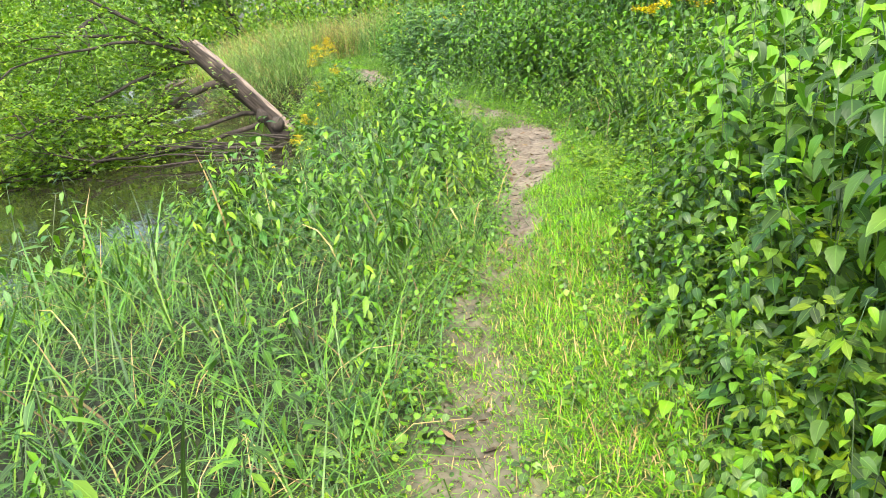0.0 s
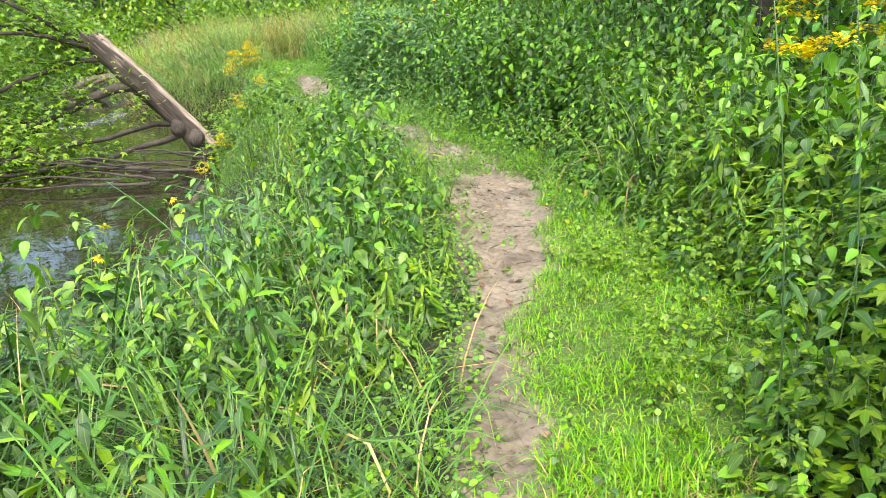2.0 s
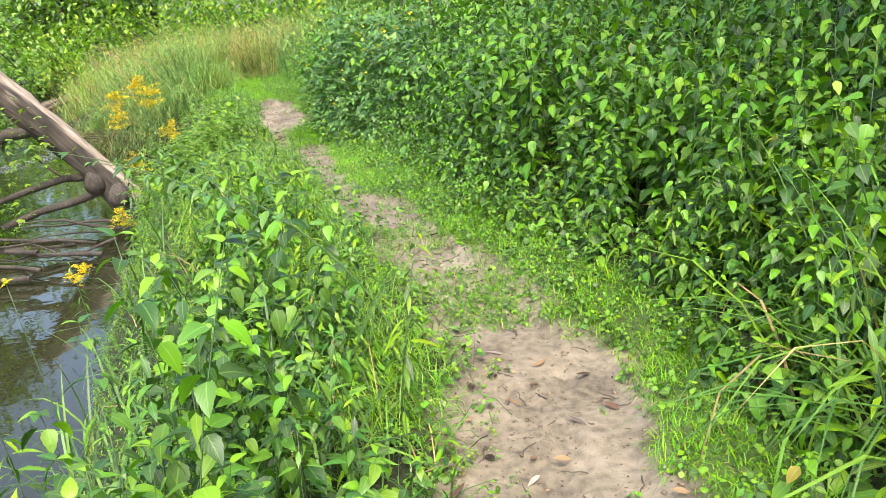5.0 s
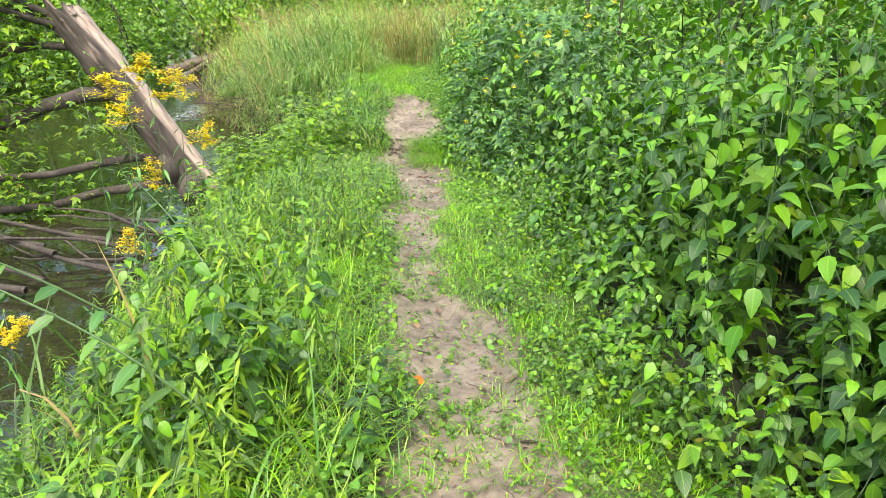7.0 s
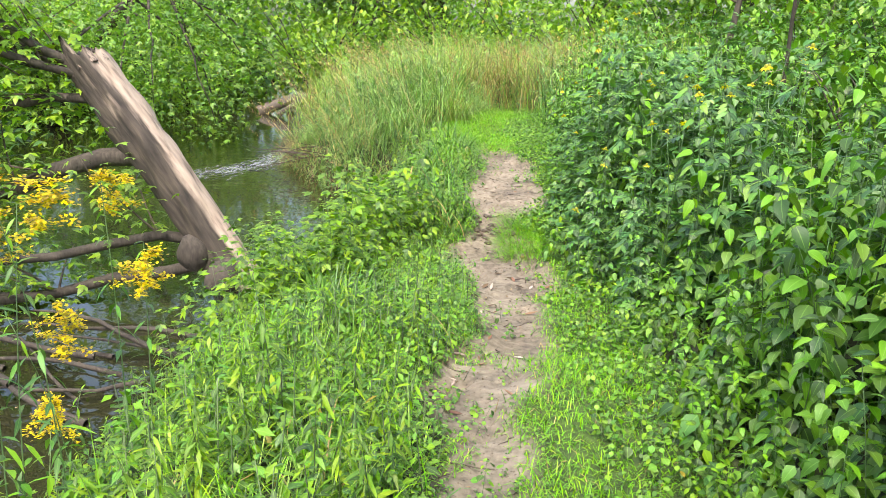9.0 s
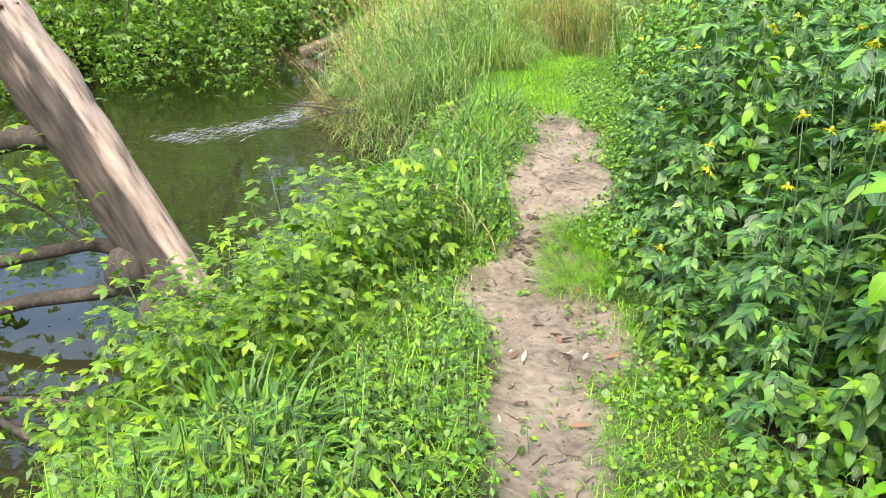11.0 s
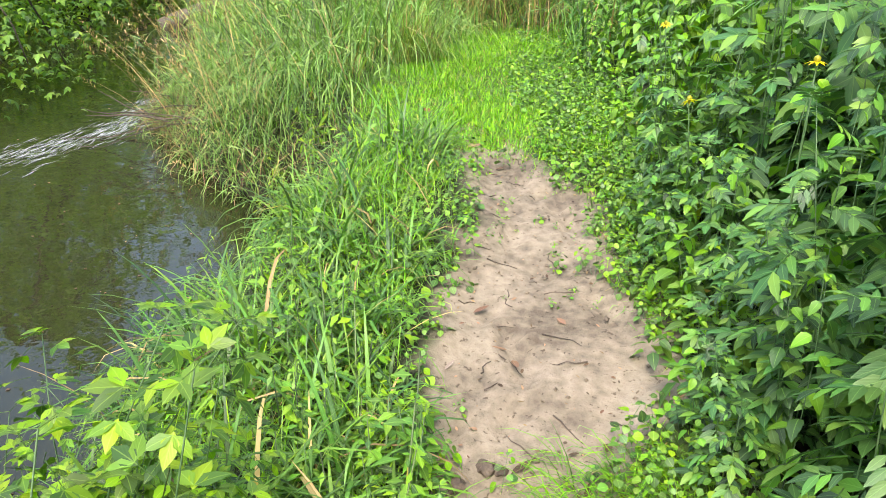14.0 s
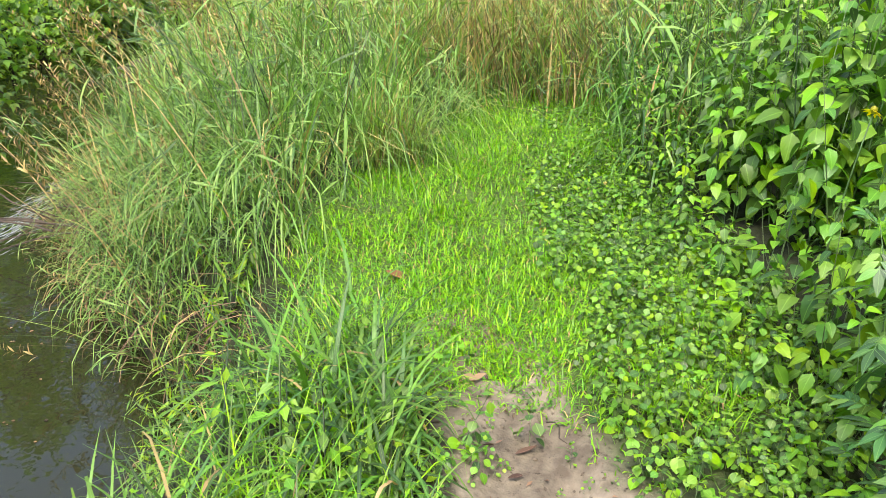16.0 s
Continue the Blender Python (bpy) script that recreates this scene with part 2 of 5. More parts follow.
# bark and painted-in shade on the trunk's under side, weathered wood above
BARK_SHADE_TURN = 0.14
LOGWOOD, ln_, ll_, lp_, lo_ = material("weathered_log")
lco, lmp = ln_.new("ShaderNodeTexCoord"), ln_.new("ShaderNodeMapping")
lmp.inputs["Scale"].default_value = (13, 4.5, 1)
ll_.new(lco.outputs["UV"], lmp.inputs[0])
grain, patch = ln_.new("ShaderNodeTexNoise"), ln_.new("ShaderNodeTexNoise")
grain.inputs["Scale"].default_value, grain.inputs["Detail"].default_value = 2.2, 8
patch.inputs["Scale"].default_value, patch.inputs["Detail"].default_value = 0.42, 5
for t in (grain, patch):
    ll_.new(lmp.outputs[0], t.inputs["Vector"])
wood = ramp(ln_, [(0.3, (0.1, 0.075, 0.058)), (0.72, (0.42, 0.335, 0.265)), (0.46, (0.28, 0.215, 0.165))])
shaded_bark = ramp(ln_, [(0.3, (0.014, 0.011, 0.008)), (0.7, (0.075, 0.058, 0.043))])
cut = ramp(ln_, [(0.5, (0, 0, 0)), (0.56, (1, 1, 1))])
ll_.new(grain.outputs["Fac"], wood.inputs["Fac"])
ll_.new(grain.outputs["Fac"], shaded_bark.inputs["Fac"])
lsep = ln_.new("ShaderNodeSeparateXYZ")
ll_.new(lco.outputs["UV"], lsep.inputs[0])
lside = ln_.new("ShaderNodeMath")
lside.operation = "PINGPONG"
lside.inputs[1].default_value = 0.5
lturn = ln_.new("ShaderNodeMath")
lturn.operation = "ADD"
lturn.inputs[1].default_value = BARK_SHADE_TURN
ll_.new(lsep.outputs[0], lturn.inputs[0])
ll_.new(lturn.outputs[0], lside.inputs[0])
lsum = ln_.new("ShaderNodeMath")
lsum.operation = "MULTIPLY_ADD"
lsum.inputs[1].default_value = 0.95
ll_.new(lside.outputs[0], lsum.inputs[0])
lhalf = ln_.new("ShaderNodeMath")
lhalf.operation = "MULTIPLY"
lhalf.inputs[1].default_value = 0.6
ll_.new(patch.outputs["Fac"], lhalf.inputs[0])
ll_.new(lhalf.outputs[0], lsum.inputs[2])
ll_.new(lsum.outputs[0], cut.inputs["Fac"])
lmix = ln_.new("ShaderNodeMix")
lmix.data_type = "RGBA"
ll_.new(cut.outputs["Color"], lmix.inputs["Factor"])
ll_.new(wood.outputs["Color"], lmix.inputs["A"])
ll_.new(shaded_bark.outputs["Color"], lmix.inputs["B"])
ll_.new(lmix.outputs["Result"], lp_.inputs["Base Color"])
lbp = ln_.new("ShaderNodeBump")
lbp.inputs["Strength"].default_value, lbp.inputs["Distance"].default_value = 1.0, 0.02
ll_.new(grain.outputs["Fac"], lbp.inputs["Height"])
ll_.new(lbp.outputs[0], lp_.inputs["Normal"])
lp_.inputs["Roughness"].default_value = 0.9
TWIG = rough_stuff("twig_bark", [(0.3, (0.03, 0.022, 0.015)), (0.7, (0.13, 0.1, 0.075))], 12, 60, 0.6, 0.004)

GLINT = rough_stuff("foam_and_glint", [(0.3, (0.3, 0.33, 0.33)), (0.7, (0.62, 0.66, 0.68))], 20, 90, 0.3, 0.002, 0.25)
CRUMB = rough_stuff("mud_crumb", [(0.3, (0.08, 0.06, 0.042)), (0.7, (0.27, 0.21, 0.15))], 5, 60, 0.5, 0.003)
CLOD = rough_stuff("wet_mud", [(0.3, (0.04, 0.028, 0.018)), (0.7, (0.13, 0.095, 0.065))], 30, 120, 0.7, 0.006, 0.6)
GROUND, gn, gl, gp, gout = material("ground")
at = gn.new("ShaderNodeAttribute")
at.attribute_name = "bare"
gco = gn.new("ShaderNodeTexCoord")
nz = []
for s, d in ((3.0, 5), (22.0, 6), (130.0, 3)):
    tn = gn.new("ShaderNodeTexNoise")
    tn.inputs["Scale"].default_value, tn.inputs["Detail"].default_value = s, d
    gl.new(gco.outputs["Object"], tn.inputs["Vector"])
    nz.append(tn)
mud = ramp(gn, [(0.36, (0.105, 0.082, 0.056)), (0.64, (0.3, 0.25, 0.182)), (0.5, (0.21, 0.171, 0.121))])
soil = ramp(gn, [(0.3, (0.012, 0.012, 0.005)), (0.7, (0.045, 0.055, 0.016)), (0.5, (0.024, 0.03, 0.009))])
avg = gn.new("ShaderNodeMath")
avg.operation = "MULTIPLY_ADD"
avg.inputs[1].default_value = 0.5
gl.new(nz[0].outputs["Fac"], avg.inputs[0])
hf = gn.new("ShaderNodeMath")
hf.operation = "MULTIPLY"
hf.inputs[1].default_value = 0.5
gl.new(nz[1].outputs["Fac"], hf.inputs[0])
gl.new(hf.outputs[0], avg.inputs[2])
gl.new(avg.outputs[0], mud.inputs["Fac"])
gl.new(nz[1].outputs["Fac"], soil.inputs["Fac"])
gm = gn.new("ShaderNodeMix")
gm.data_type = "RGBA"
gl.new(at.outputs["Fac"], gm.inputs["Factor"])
turf = ramp(gn, [(0.3, (0.045, 0.085, 0.014)), (0.7, (0.12, 0.2, 0.03)), (0.5, (0.08, 0.14, 0.02))])
gl.new(nz[1].outputs["Fac"], turf.inputs["Fac"])
tat = gn.new("ShaderNodeAttribute")
tat.attribute_name = "turf"
gt = gn.new("ShaderNodeMix")
gt.data_type = "RGBA"
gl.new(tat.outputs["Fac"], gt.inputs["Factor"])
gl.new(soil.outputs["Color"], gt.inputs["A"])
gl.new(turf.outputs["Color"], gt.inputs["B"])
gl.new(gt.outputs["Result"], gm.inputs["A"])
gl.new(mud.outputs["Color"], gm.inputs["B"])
spk = gn.new("ShaderNodeTexNoise")
spk.inputs["Scale"].default_value, spk.inputs["Detail"].default_value = 46.0, 3
gl.new(gco.outputs["Object"], spk.inputs["Vector"])
spr = ramp(gn, [(0.63, (1, 1, 1)), (0.7, (0.42, 0.38, 0.34))])
gl.new(spk.outputs["Fac"], spr.inputs["Fac"])
dirt = gn.new("ShaderNodeMix")
dirt.data_type, dirt.blend_type = "RGBA", "MULTIPLY"
dirt.inputs["Factor"].default_value = 1.0
gl.new(gm.outputs["Result"], dirt.inputs["A"])
gl.new(spr.outputs["Color"], dirt.inputs["B"])
gl.new(dirt.outputs["Result"], gp.inputs["Base Color"])
gb = gn.new("ShaderNodeBump")
gb.inputs["Strength"].default_value, gb.inputs["Distance"].default_value = 0.6, 0.014
b2 = gn.new("ShaderNodeMath")
b2.operation = "MULTIPLY_ADD"
b2.inputs[1].default_value = 0.35
gl.new(nz[2].outputs["Fac"], b2.inputs[0])
gl.new(nz[1].outputs["Fac"], b2.inputs[2])
gl.new(b2.outputs[0], gb.inputs["Height"])
gl.new(gb.outputs[0], gp.inputs["Normal"])
gp.inputs["Roughness"].default_value = 0.85

RIVER, rn, rl, rp, rout = material("river_water")
rp.inputs["Base Color"].default_value = (0.026, 0.027, 0.011, 1)
rp.inputs["Roughness"].default_value = 0.02
rp.inputs["IOR"].default_value = 1.5
rco = rn.new("ShaderNodeTexCoord")
w1, w2 = rn.new("ShaderNodeTexNoise"), rn.new("ShaderNodeTexNoise")
w1.inputs["Scale"].default_value, w2.inputs["Scale"].default_value = 2.2, 9.0
for t in (w1, w2):
    rl.new(rco.outputs["Object"], t.inputs["Vector"])
wa = rn.new("ShaderNodeMath")
wa.operation = "MULTIPLY_ADD"
wa.inputs[1].default_value = 0.25
rl.new(w2.outputs["Fac"], wa.inputs[0])
rl.new(w1.outputs["Fac"], wa.inputs[2])
rb = rn.new("ShaderNodeBump")
rb.inputs["Distance"].default_value = 0.12
rf = rn.new("ShaderNodeAttribute")
rf.attribute_name = "riffle"
rl.new(rf.outputs["Fac"], rb.inputs["Strength"])
rl.new(wa.outputs[0], rb.inputs["Height"])
rl.new(rb.outputs[0], rp.inputs["Normal"])


# ---- mesh kit: templates as arrays, laid out many at a time ----
def leaf(length=1.0, width=0.5, k=3, fold=0.2, droop=0.25, teeth=0.0, belly=0.42):
    """A leaf along +y: midrib, two folded halves, pointed tip."""
    s = np.linspace(0, 1, k + 1)
    prof = np.sin(np.pi * s ** (np.log(0.5) / np.log(belly))) ** 0.85 * width / 2
    if teeth:
        prof = prof * (1 + teeth * np.where(np.arange(k + 1) % 2, 1, -1))
    z = -droop * length * s ** 2
    v, uv = [], []
    for i in range(k + 1):
        v.append((0, s[i] * length, z[i])); uv.append((0.5, s[i]))
    for side in (-1, 1):
        for i in range(1, k):
            v.append((side * prof[i] * length, (s[i] + (0.02 if teeth else 0)) * length, z[i] + fold * prof[i] * length)); uv.append((0.5 + side * 0.5, s[i]))
    f = []
    for h, off in ((0, k + 1), (1, 2 * k)):
        e = lambda i: off + i - 1
        for i in range(k):
            if i == 0:
                q = [(0, e(1), 1)]
            elif i == k - 1:
                q = [(i, e(i), k)]
            else:
                q = [(i, e(i), e(i + 1)), (i, e(i + 1), i + 1)]
            f += [t if h else t[::-1] for t in q]
    return np.array(v, float), np.array(f), np.array(uv, float)


def blade(length=1.0, width=0.02, k=4, bend=0.5, flop=0.0):
    """A grass blade that rises along +z and bends towards +y."""
    s = np.linspace(0, 1, k + 1)
    a = bend * s * 1.4 + flop * s ** 3
    dy, dz = np.sin(a) / k * length, np.cos(a) / k * length
    y, z = np.concatenate([[0], np.cumsum(dy[1:])]), np.concatenate([[0], np.cumsum(dz[1:])])
    v, uv, f = [], [], []
    for i in range(k):
        w = width / 2 * (1 - 0.75 * s[i] ** 1.5) * (0.7 + 0.3 * min(1, s[i] * 4))
        v += [(-w, y[i], z[i]), (w, y[i], z[i])]; uv += [(0, s[i]), (1, s[i])]
    v.append((0, y[k], z[k])); uv.append((0.5, 1))
    for i in range(k - 1):
        f += [(2 * i, 2 * i + 1, 2 * i + 3), (2 * i, 2 * i + 3, 2 * i + 2)]
    f.append((2 * k - 2, 2 * k - 1, 2 * k))
    return np.array(v, float), np.array(f), np.array(uv, float)


def tube(points, radii, sides=5):
    """A tapered tube along points."""
    p = np.asarray(points, float)
    v, uv, f = [], [], []
    tang = np.gradient(p, axis=0)
    tang /= np.linalg.norm(tang, axis=1)[:, None] + 1e-9
    up = np.array([0.31, 0.17, 0.93]) if abs(tang[0][2]) < 0.9 else np.array([1.0, 0.1, 0])
    for i in range(len(p)):
        a = np.cross(tang[i], up)
        a /= np.linalg.norm(a)
        b = np.cross(tang[i], a)
        for j in range(sides):
            g = 2 * np.pi * j / sides
            v.append(p[i] + radii[i] * (np.cos(g) * a + np.sin(g) * b)); uv.append((j / sides, i / len(p)))
    for i in range(len(p) - 1):
        for j in range(sides):
            q, r = i * sides + j, i * sides + (j + 1) % sides
            f += [(q, r, r + sides), (q, r + sides, q + sides)]
    c = len(v)
    v.append(p[-1]); uv.append((0.5, 1))
    f += [((len(p) - 1) * sides + j, (len(p) - 1) * sides + (j + 1) % sides, c) for j in range(sides)]
    return np.array(v, float), np.array(f), np.array(uv, float)


def turns(yaw, tilt, roll=None):
    """Rotation matrices Rz(yaw) Rx(tilt) Ry(roll)."""
    yaw, tilt = np.atleast_1d(yaw).astype(float), np.atleast_1d(tilt).astype(float)
    n = max(len(yaw), len(tilt))
    yaw, tilt = np.broadcast_to(yaw, n), np.broadcast_to(tilt, n)
    c, s, d, e, o, z = np.cos(yaw), np.sin(yaw), np.cos(tilt), np.sin(tilt), np.ones(n), np.zeros(n)
    m = np.stack([c, -s, z, s, c, z, z, z, o], -1).reshape(n, 3, 3) @ np.stack([o, z, z, z, d, -e, z, e, d], -1).reshape(n, 3, 3)
    if roll is not None:
        r = np.broadcast_to(np.atleast_1d(roll).astype(float), n)
        m = m @ np.stack([np.cos(r), z, np.sin(r), z, o, z, -np.sin(r), z, np.cos(r)], -1).reshape(n, 3, 3)
    return m


class Heap:
    """Gathers copies of templates into one mesh."""

    def __init__(self):
        self.v, self.f, self.uv, self.m, self.n = [], [], [], [], 0

    def add(self, tpl, place=((0, 0, 0),), turn=None, size=1.0, mat=0):
        v, f, uv = tpl
        place = np.atleast_2d(np.asarray(place, float))
        n = len(place)
        if n == 0:
            return self
        size = np.broadcast_to(np.asarray(size, float), n) if np.ndim(size) < 2 else size
        vv = v[None] * (size[:, None, None] if np.ndim(size) == 1 else size[:, None, :])
        if turn is not None:
            vv = np.einsum("nij,nkj->nki", turn, np.broadcast_to(vv, (n, *v.shape)))
        vv = np.broadcast_to(vv, (n, *v.shape)) + place[:, None]
        ff = f[None] + (np.arange(n) * len(v))[:, None, None] + self.n
        self.v.append(vv.reshape(-1, 3)); self.f.append(ff.reshape(-1, 3)); self.uv.append(np.tile(uv, (n, 1)))
        self.m.append(np.full(n * len(f), mat)); self.n += n * len(v)
        return self

    def template(self):
        return np.concatenate(self.v), np.concatenate(self.f), np.concatenate(self.uv)

    def mesh(self, name, mats, flat=False):
        v, f, uv, m = np.concatenate(self.v), np.concatenate(self.f), np.concatenate(self.uv), np.concatenate(self.m)
        me = bpy.data.meshes.new(name)
        me.vertices.add(len(v)); me.loops.add(len(f) * 3); me.polygons.add(len(f))
        me.vertices.foreach_set("co", v.ravel().astype(np.float32))
        me.loops.foreach_set("vertex_index", f.ravel().astype(np.int32))
        me.polygons.foreach_set("loop_start", (np.arange(len(f)) * 3).astype(np.int32))
        me.polygons.foreach_set("material_index", m.astype(np.int32))
        me.polygons.foreach_set("use_smooth", np.full(len(f), not flat))
        me.uv_layers.new(name="UVMap").data.foreach_set("uv", uv[f.ravel()].ravel().astype(np.float32))
        for mt in mats:
            me.materials.append(mt)
        me.update(calc_edges=True)
        return me

    def thing(self, name, mats, label="", category="", group="", kind="", parent=None, flat=False):
        ob = new(name, self.mesh(name, mats, flat))
        if parent is not None:
            ob.parent = parent
        return tagged(ob, label, category, group, kind)


def spots(n, x0, x1, y0, y1, keep):
    """Random places in a rectangle, thinned by keep(x, y) in 0 to 1."""
    x, y = rng.uniform(x0, x1, n), rng.uniform(y0, y1, n)
    k = rng.uniform(0, 1, n) < keep(x, y)
    return x[k], y[k]


def on_ground(x, y, dz=-0.01):
    return np.stack([x, y, height(x, y) + dz], -1)


def u(a, b, n=None):
    return rng.uniform(a, b, n)


def f_edge(x, y):
    return x - np.interp(y, BY, BX)


def f_left(x, y):
    """Distance to the left of the path's edge."""
    return np.interp(y, CY, CX) - np.interp(y, CY, CW) - x


def f_bank(x, y):
    """Distance inland from the waterline."""
    return x - np.interp(y, WY, WX)


def band(v, a, b, soft=0.15):
    return smooth((v - a) / soft + 0.5) * smooth((b - v) / soft + 0.5)


# ---- ground and river ----
def stretch_axis(fine0, fine1, step, far0, far1):
    mid = np.arange(fine0, fine1, step)
    out = [far1]
    for a, far, sg in ((fine1, far1, 1), (fine0, far0, -1)):
        d, s, pts = 0.0, step, []
        while abs(a + sg * d) < abs(far) - 1:
            s *= 1.12
            d += s
            pts.append(a + sg * d)
        mid = np.concatenate([mid, pts])
    return np.unique(np.round(mid, 4))


GX, GY = stretch_axis(-2.6, 1.6, 0.045, -400, 400), stretch_axis(1.4, 21.5, 0.055, -400, 400)
xx, yy = np.meshgrid(GX, GY)
zz = height(xx, yy)
zz = zz + trodden(xx, yy) * smooth(inside_path(xx, yy) / 0.1 + 0.3)
gv = np.stack([xx, yy, zz], -1).reshape(-1, 3)
ny, nx = xx.shape
ii = (np.arange(ny - 1)[:, None] * nx + np.arange(nx - 1)[None]).ravel()
gf = np.stack([ii, ii + 1, ii + nx + 1, ii + nx], -1)
gme = bpy.data.meshes.new("ground")
gme.vertices.add(len(gv)); gme.loops.add(len(gf) * 4); gme.polygons.add(len(gf))
gme.vertices.foreach_set("co", gv.ravel().astype(np.float32))
gme.loops.foreach_set("vertex_index", gf.ravel().astype(np.int32))
gme.polygons.foreach_set("loop_start", (np.arange(len(gf)) * 4).astype(np.int32))
gme.polygons.foreach_set("use_smooth", np.ones(len(gf), bool))
gme.update(calc_edges=True)
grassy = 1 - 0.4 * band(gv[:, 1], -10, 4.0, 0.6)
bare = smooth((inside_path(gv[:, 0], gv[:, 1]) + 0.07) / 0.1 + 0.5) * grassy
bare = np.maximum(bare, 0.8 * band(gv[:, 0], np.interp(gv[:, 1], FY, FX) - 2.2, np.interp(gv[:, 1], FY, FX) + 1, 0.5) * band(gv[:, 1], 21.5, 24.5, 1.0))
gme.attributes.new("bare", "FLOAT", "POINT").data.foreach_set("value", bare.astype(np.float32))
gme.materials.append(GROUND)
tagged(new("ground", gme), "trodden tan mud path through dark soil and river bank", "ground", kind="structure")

HX, HY = stretch_axis(-10, -3, 0.16, -160, 30), stretch_axis(16, 27, 0.18, -160, 160)
HX = HX[HX < 3]
hx, hy = np.meshgrid(HX, HY)
ny, nx = hx.shape
ii = (np.arange(ny - 1)[:, None] * nx + np.arange(nx - 1)[None]).ravel()
wv = np.stack([hx, hy, np.full_like(hx, WATER)], -1).reshape(-1, 3)
wme = bpy.data.meshes.new("water")
wme.from_pydata(wv.tolist(), [], np.stack([ii, ii + 1, ii + nx + 1, ii + nx], -1).tolist())
off = wv[:, 0] + 6.85 + 0.25 * np.sin(wv[:, 1] * 1.3)
riffle = 0.035 + 0.95 * np.exp(-(off / 0.28) ** 2) * band(wv[:, 1], 21.2, 24.4, 0.8) + 0.12 * np.exp(-(off / 1.1) ** 2) * band(wv[:, 1], 19.5, 25, 1.5)
wme.attributes.new("riffle", "FLOAT", "POINT").data.foreach_set("value", riffle.astype(np.float32))
wme.materials.append(RIVER)
tagged(new("water", wme), "murky olive-brown slow river with a rippled streak", "river", kind="structure")

# ---- plants ----
LEAF3 = leaf(k=3)
TOOTHED = leaf(k=9, width=0.62, belly=0.33, fold=0.2, droop=0.4, teeth=0.055)
LANCE = leaf(k=3, width=0.2, belly=0.4, fold=0.2, droop=0.35)
LEAF3W = leaf(k=4, width=0.62, belly=0.36, fold=0.22, droop=0.4)
SMALL5 = leaf(k=2, width=0.5, belly=0.4)
SMALL = leaf(k=2, width=0.8, belly=0.5, fold=0.12, droop=0.1)
ROUND = leaf(k=4, width=0.9, belly=0.48, fold=0.15, droop=0.2)


def lobed(pairs=2, width=0.34, k=3):
    """A deeply cut leaf: a terminal lobe and pairs of side lobes."""
    h = Heap()
    lf = leaf(k=k, width=width, droop=0.2, fold=0.15, teeth=0.1 if k > 3 else 0.0)
    h.add(lf, [(0, 0.38, -0.02)], turns(0, 0), 0.62)
    for i in range(pairs):
        y, s = 0.46 - 0.16 * i, 0.5 - 0.05 * i
        for sg in (-1, 1):
            h.add(lf, [(0, y, -0.01)], turns(sg * 0.95, 0), s)
    h.add(tube([(0, 0, 0), (0, 0.4, 0)], [0.012, 0.008], 3))
    return h.template()


LOBED = lobed(2, 0.4, 3)
CUTLEAF = lobed(3, 0.36, 3)
ELDERLEAF = lobed(1, 0.5)


def herb(height_m, nodes, tpl, size, per=2, spread=0.3, sides=3, rings=4, stem_r=0.004, seed=0, low=0.12, top_small=0.5, up=0.25, wob=0.1):
    """A leafy stem: the stem and its foliage as two heaps."""
    r = np.random.default_rng(seed)
    a, b = Heap(), Heap()
    lean = r.uniform(-wob, wob, 2)
    pts = np.array([(lean[0] * s * s * height_m, lean[1] * s * s * height_m, s * height_m) for s in np.linspace(0, 1, rings)])
    a.add(tube(pts, np.linspace(stem_r, stem_r * 0.4, rings), sides))
    for i in range(nodes):
        s = low + (1 - low) * (i + 0.5) / nodes
        p = np.array([np.interp(s, np.linspace(0, 1, rings), pts[:, q]) for q in range(3)])
        g = i * 1.7 + r.uniform(-0.4, 0.4)
        for j in range(per):
            yaw = g + j * 2 * np.pi / per + r.uniform(-0.3, 0.3)
            sz = size * (1 - (1 - top_small) * s ** 2) * r.uniform(0.75, 1.2)
            pet = spread * sz
            dirn = np.array([-np.sin(yaw), np.cos(yaw), up])
            b.add(tpl, [p + dirn * pet], turns(yaw, r.uniform(-0.95, 0.2) + up * 0.3, r.uniform(-0.4, 0.4)), sz)
    b.add(tpl, [pts[-1]] * 3, turns(r.uniform(0, 6, 3), r.uniform(0.1, 0.7, 3)), size * top_small * 0.8)
    return a, b


def plant_kinds(name, n, label, category, mat, **kw):
    """n variants of a plant, each stem > foliage, parked as prototypes."""
    out = []
    hs = kw.pop("hs")
    for i in range(n):
        q = dict(kw)
        q["height_m"] = hs[0] + (hs[1] - hs[0]) * i / max(1, n - 1)
        out.append((herb(seed=i * 13 + len(name), **q)))
    return dict(name=name, label=label, category=category, mat=mat, forms=out, meshes=[None] * n)


def plant_out(kind, xs, ys, sizes, group, lean=0.12, dz=-0.02):
    """Single plants as objects of their own, sharing meshes between alike ones."""
    for x, y, s in zip(xs, ys, sizes):
        i = int(rng.integers(len(kind["forms"])))
        if kind["meshes"][i] is None:
            a, b = kind["forms"][i]
            kind["meshes"][i] = (a.mesh("stem", [STEM]), b.mesh("foliage", [kind["mat"]]))
        sm, fm = kind["meshes"][i]
        ob = tagged(new(kind["name"], sm), kind["label"], kind["category"], group)
        fo = new("foliage", fm)
        fo.parent = ob
        ob.matrix_basis = Matrix.LocRotScale((x, y, float(height(x, y)) + dz), Euler((u(-lean, lean), u(-lean, lean), u(0, 6.28))), (s, s, s * u(0.85, 1.15)))


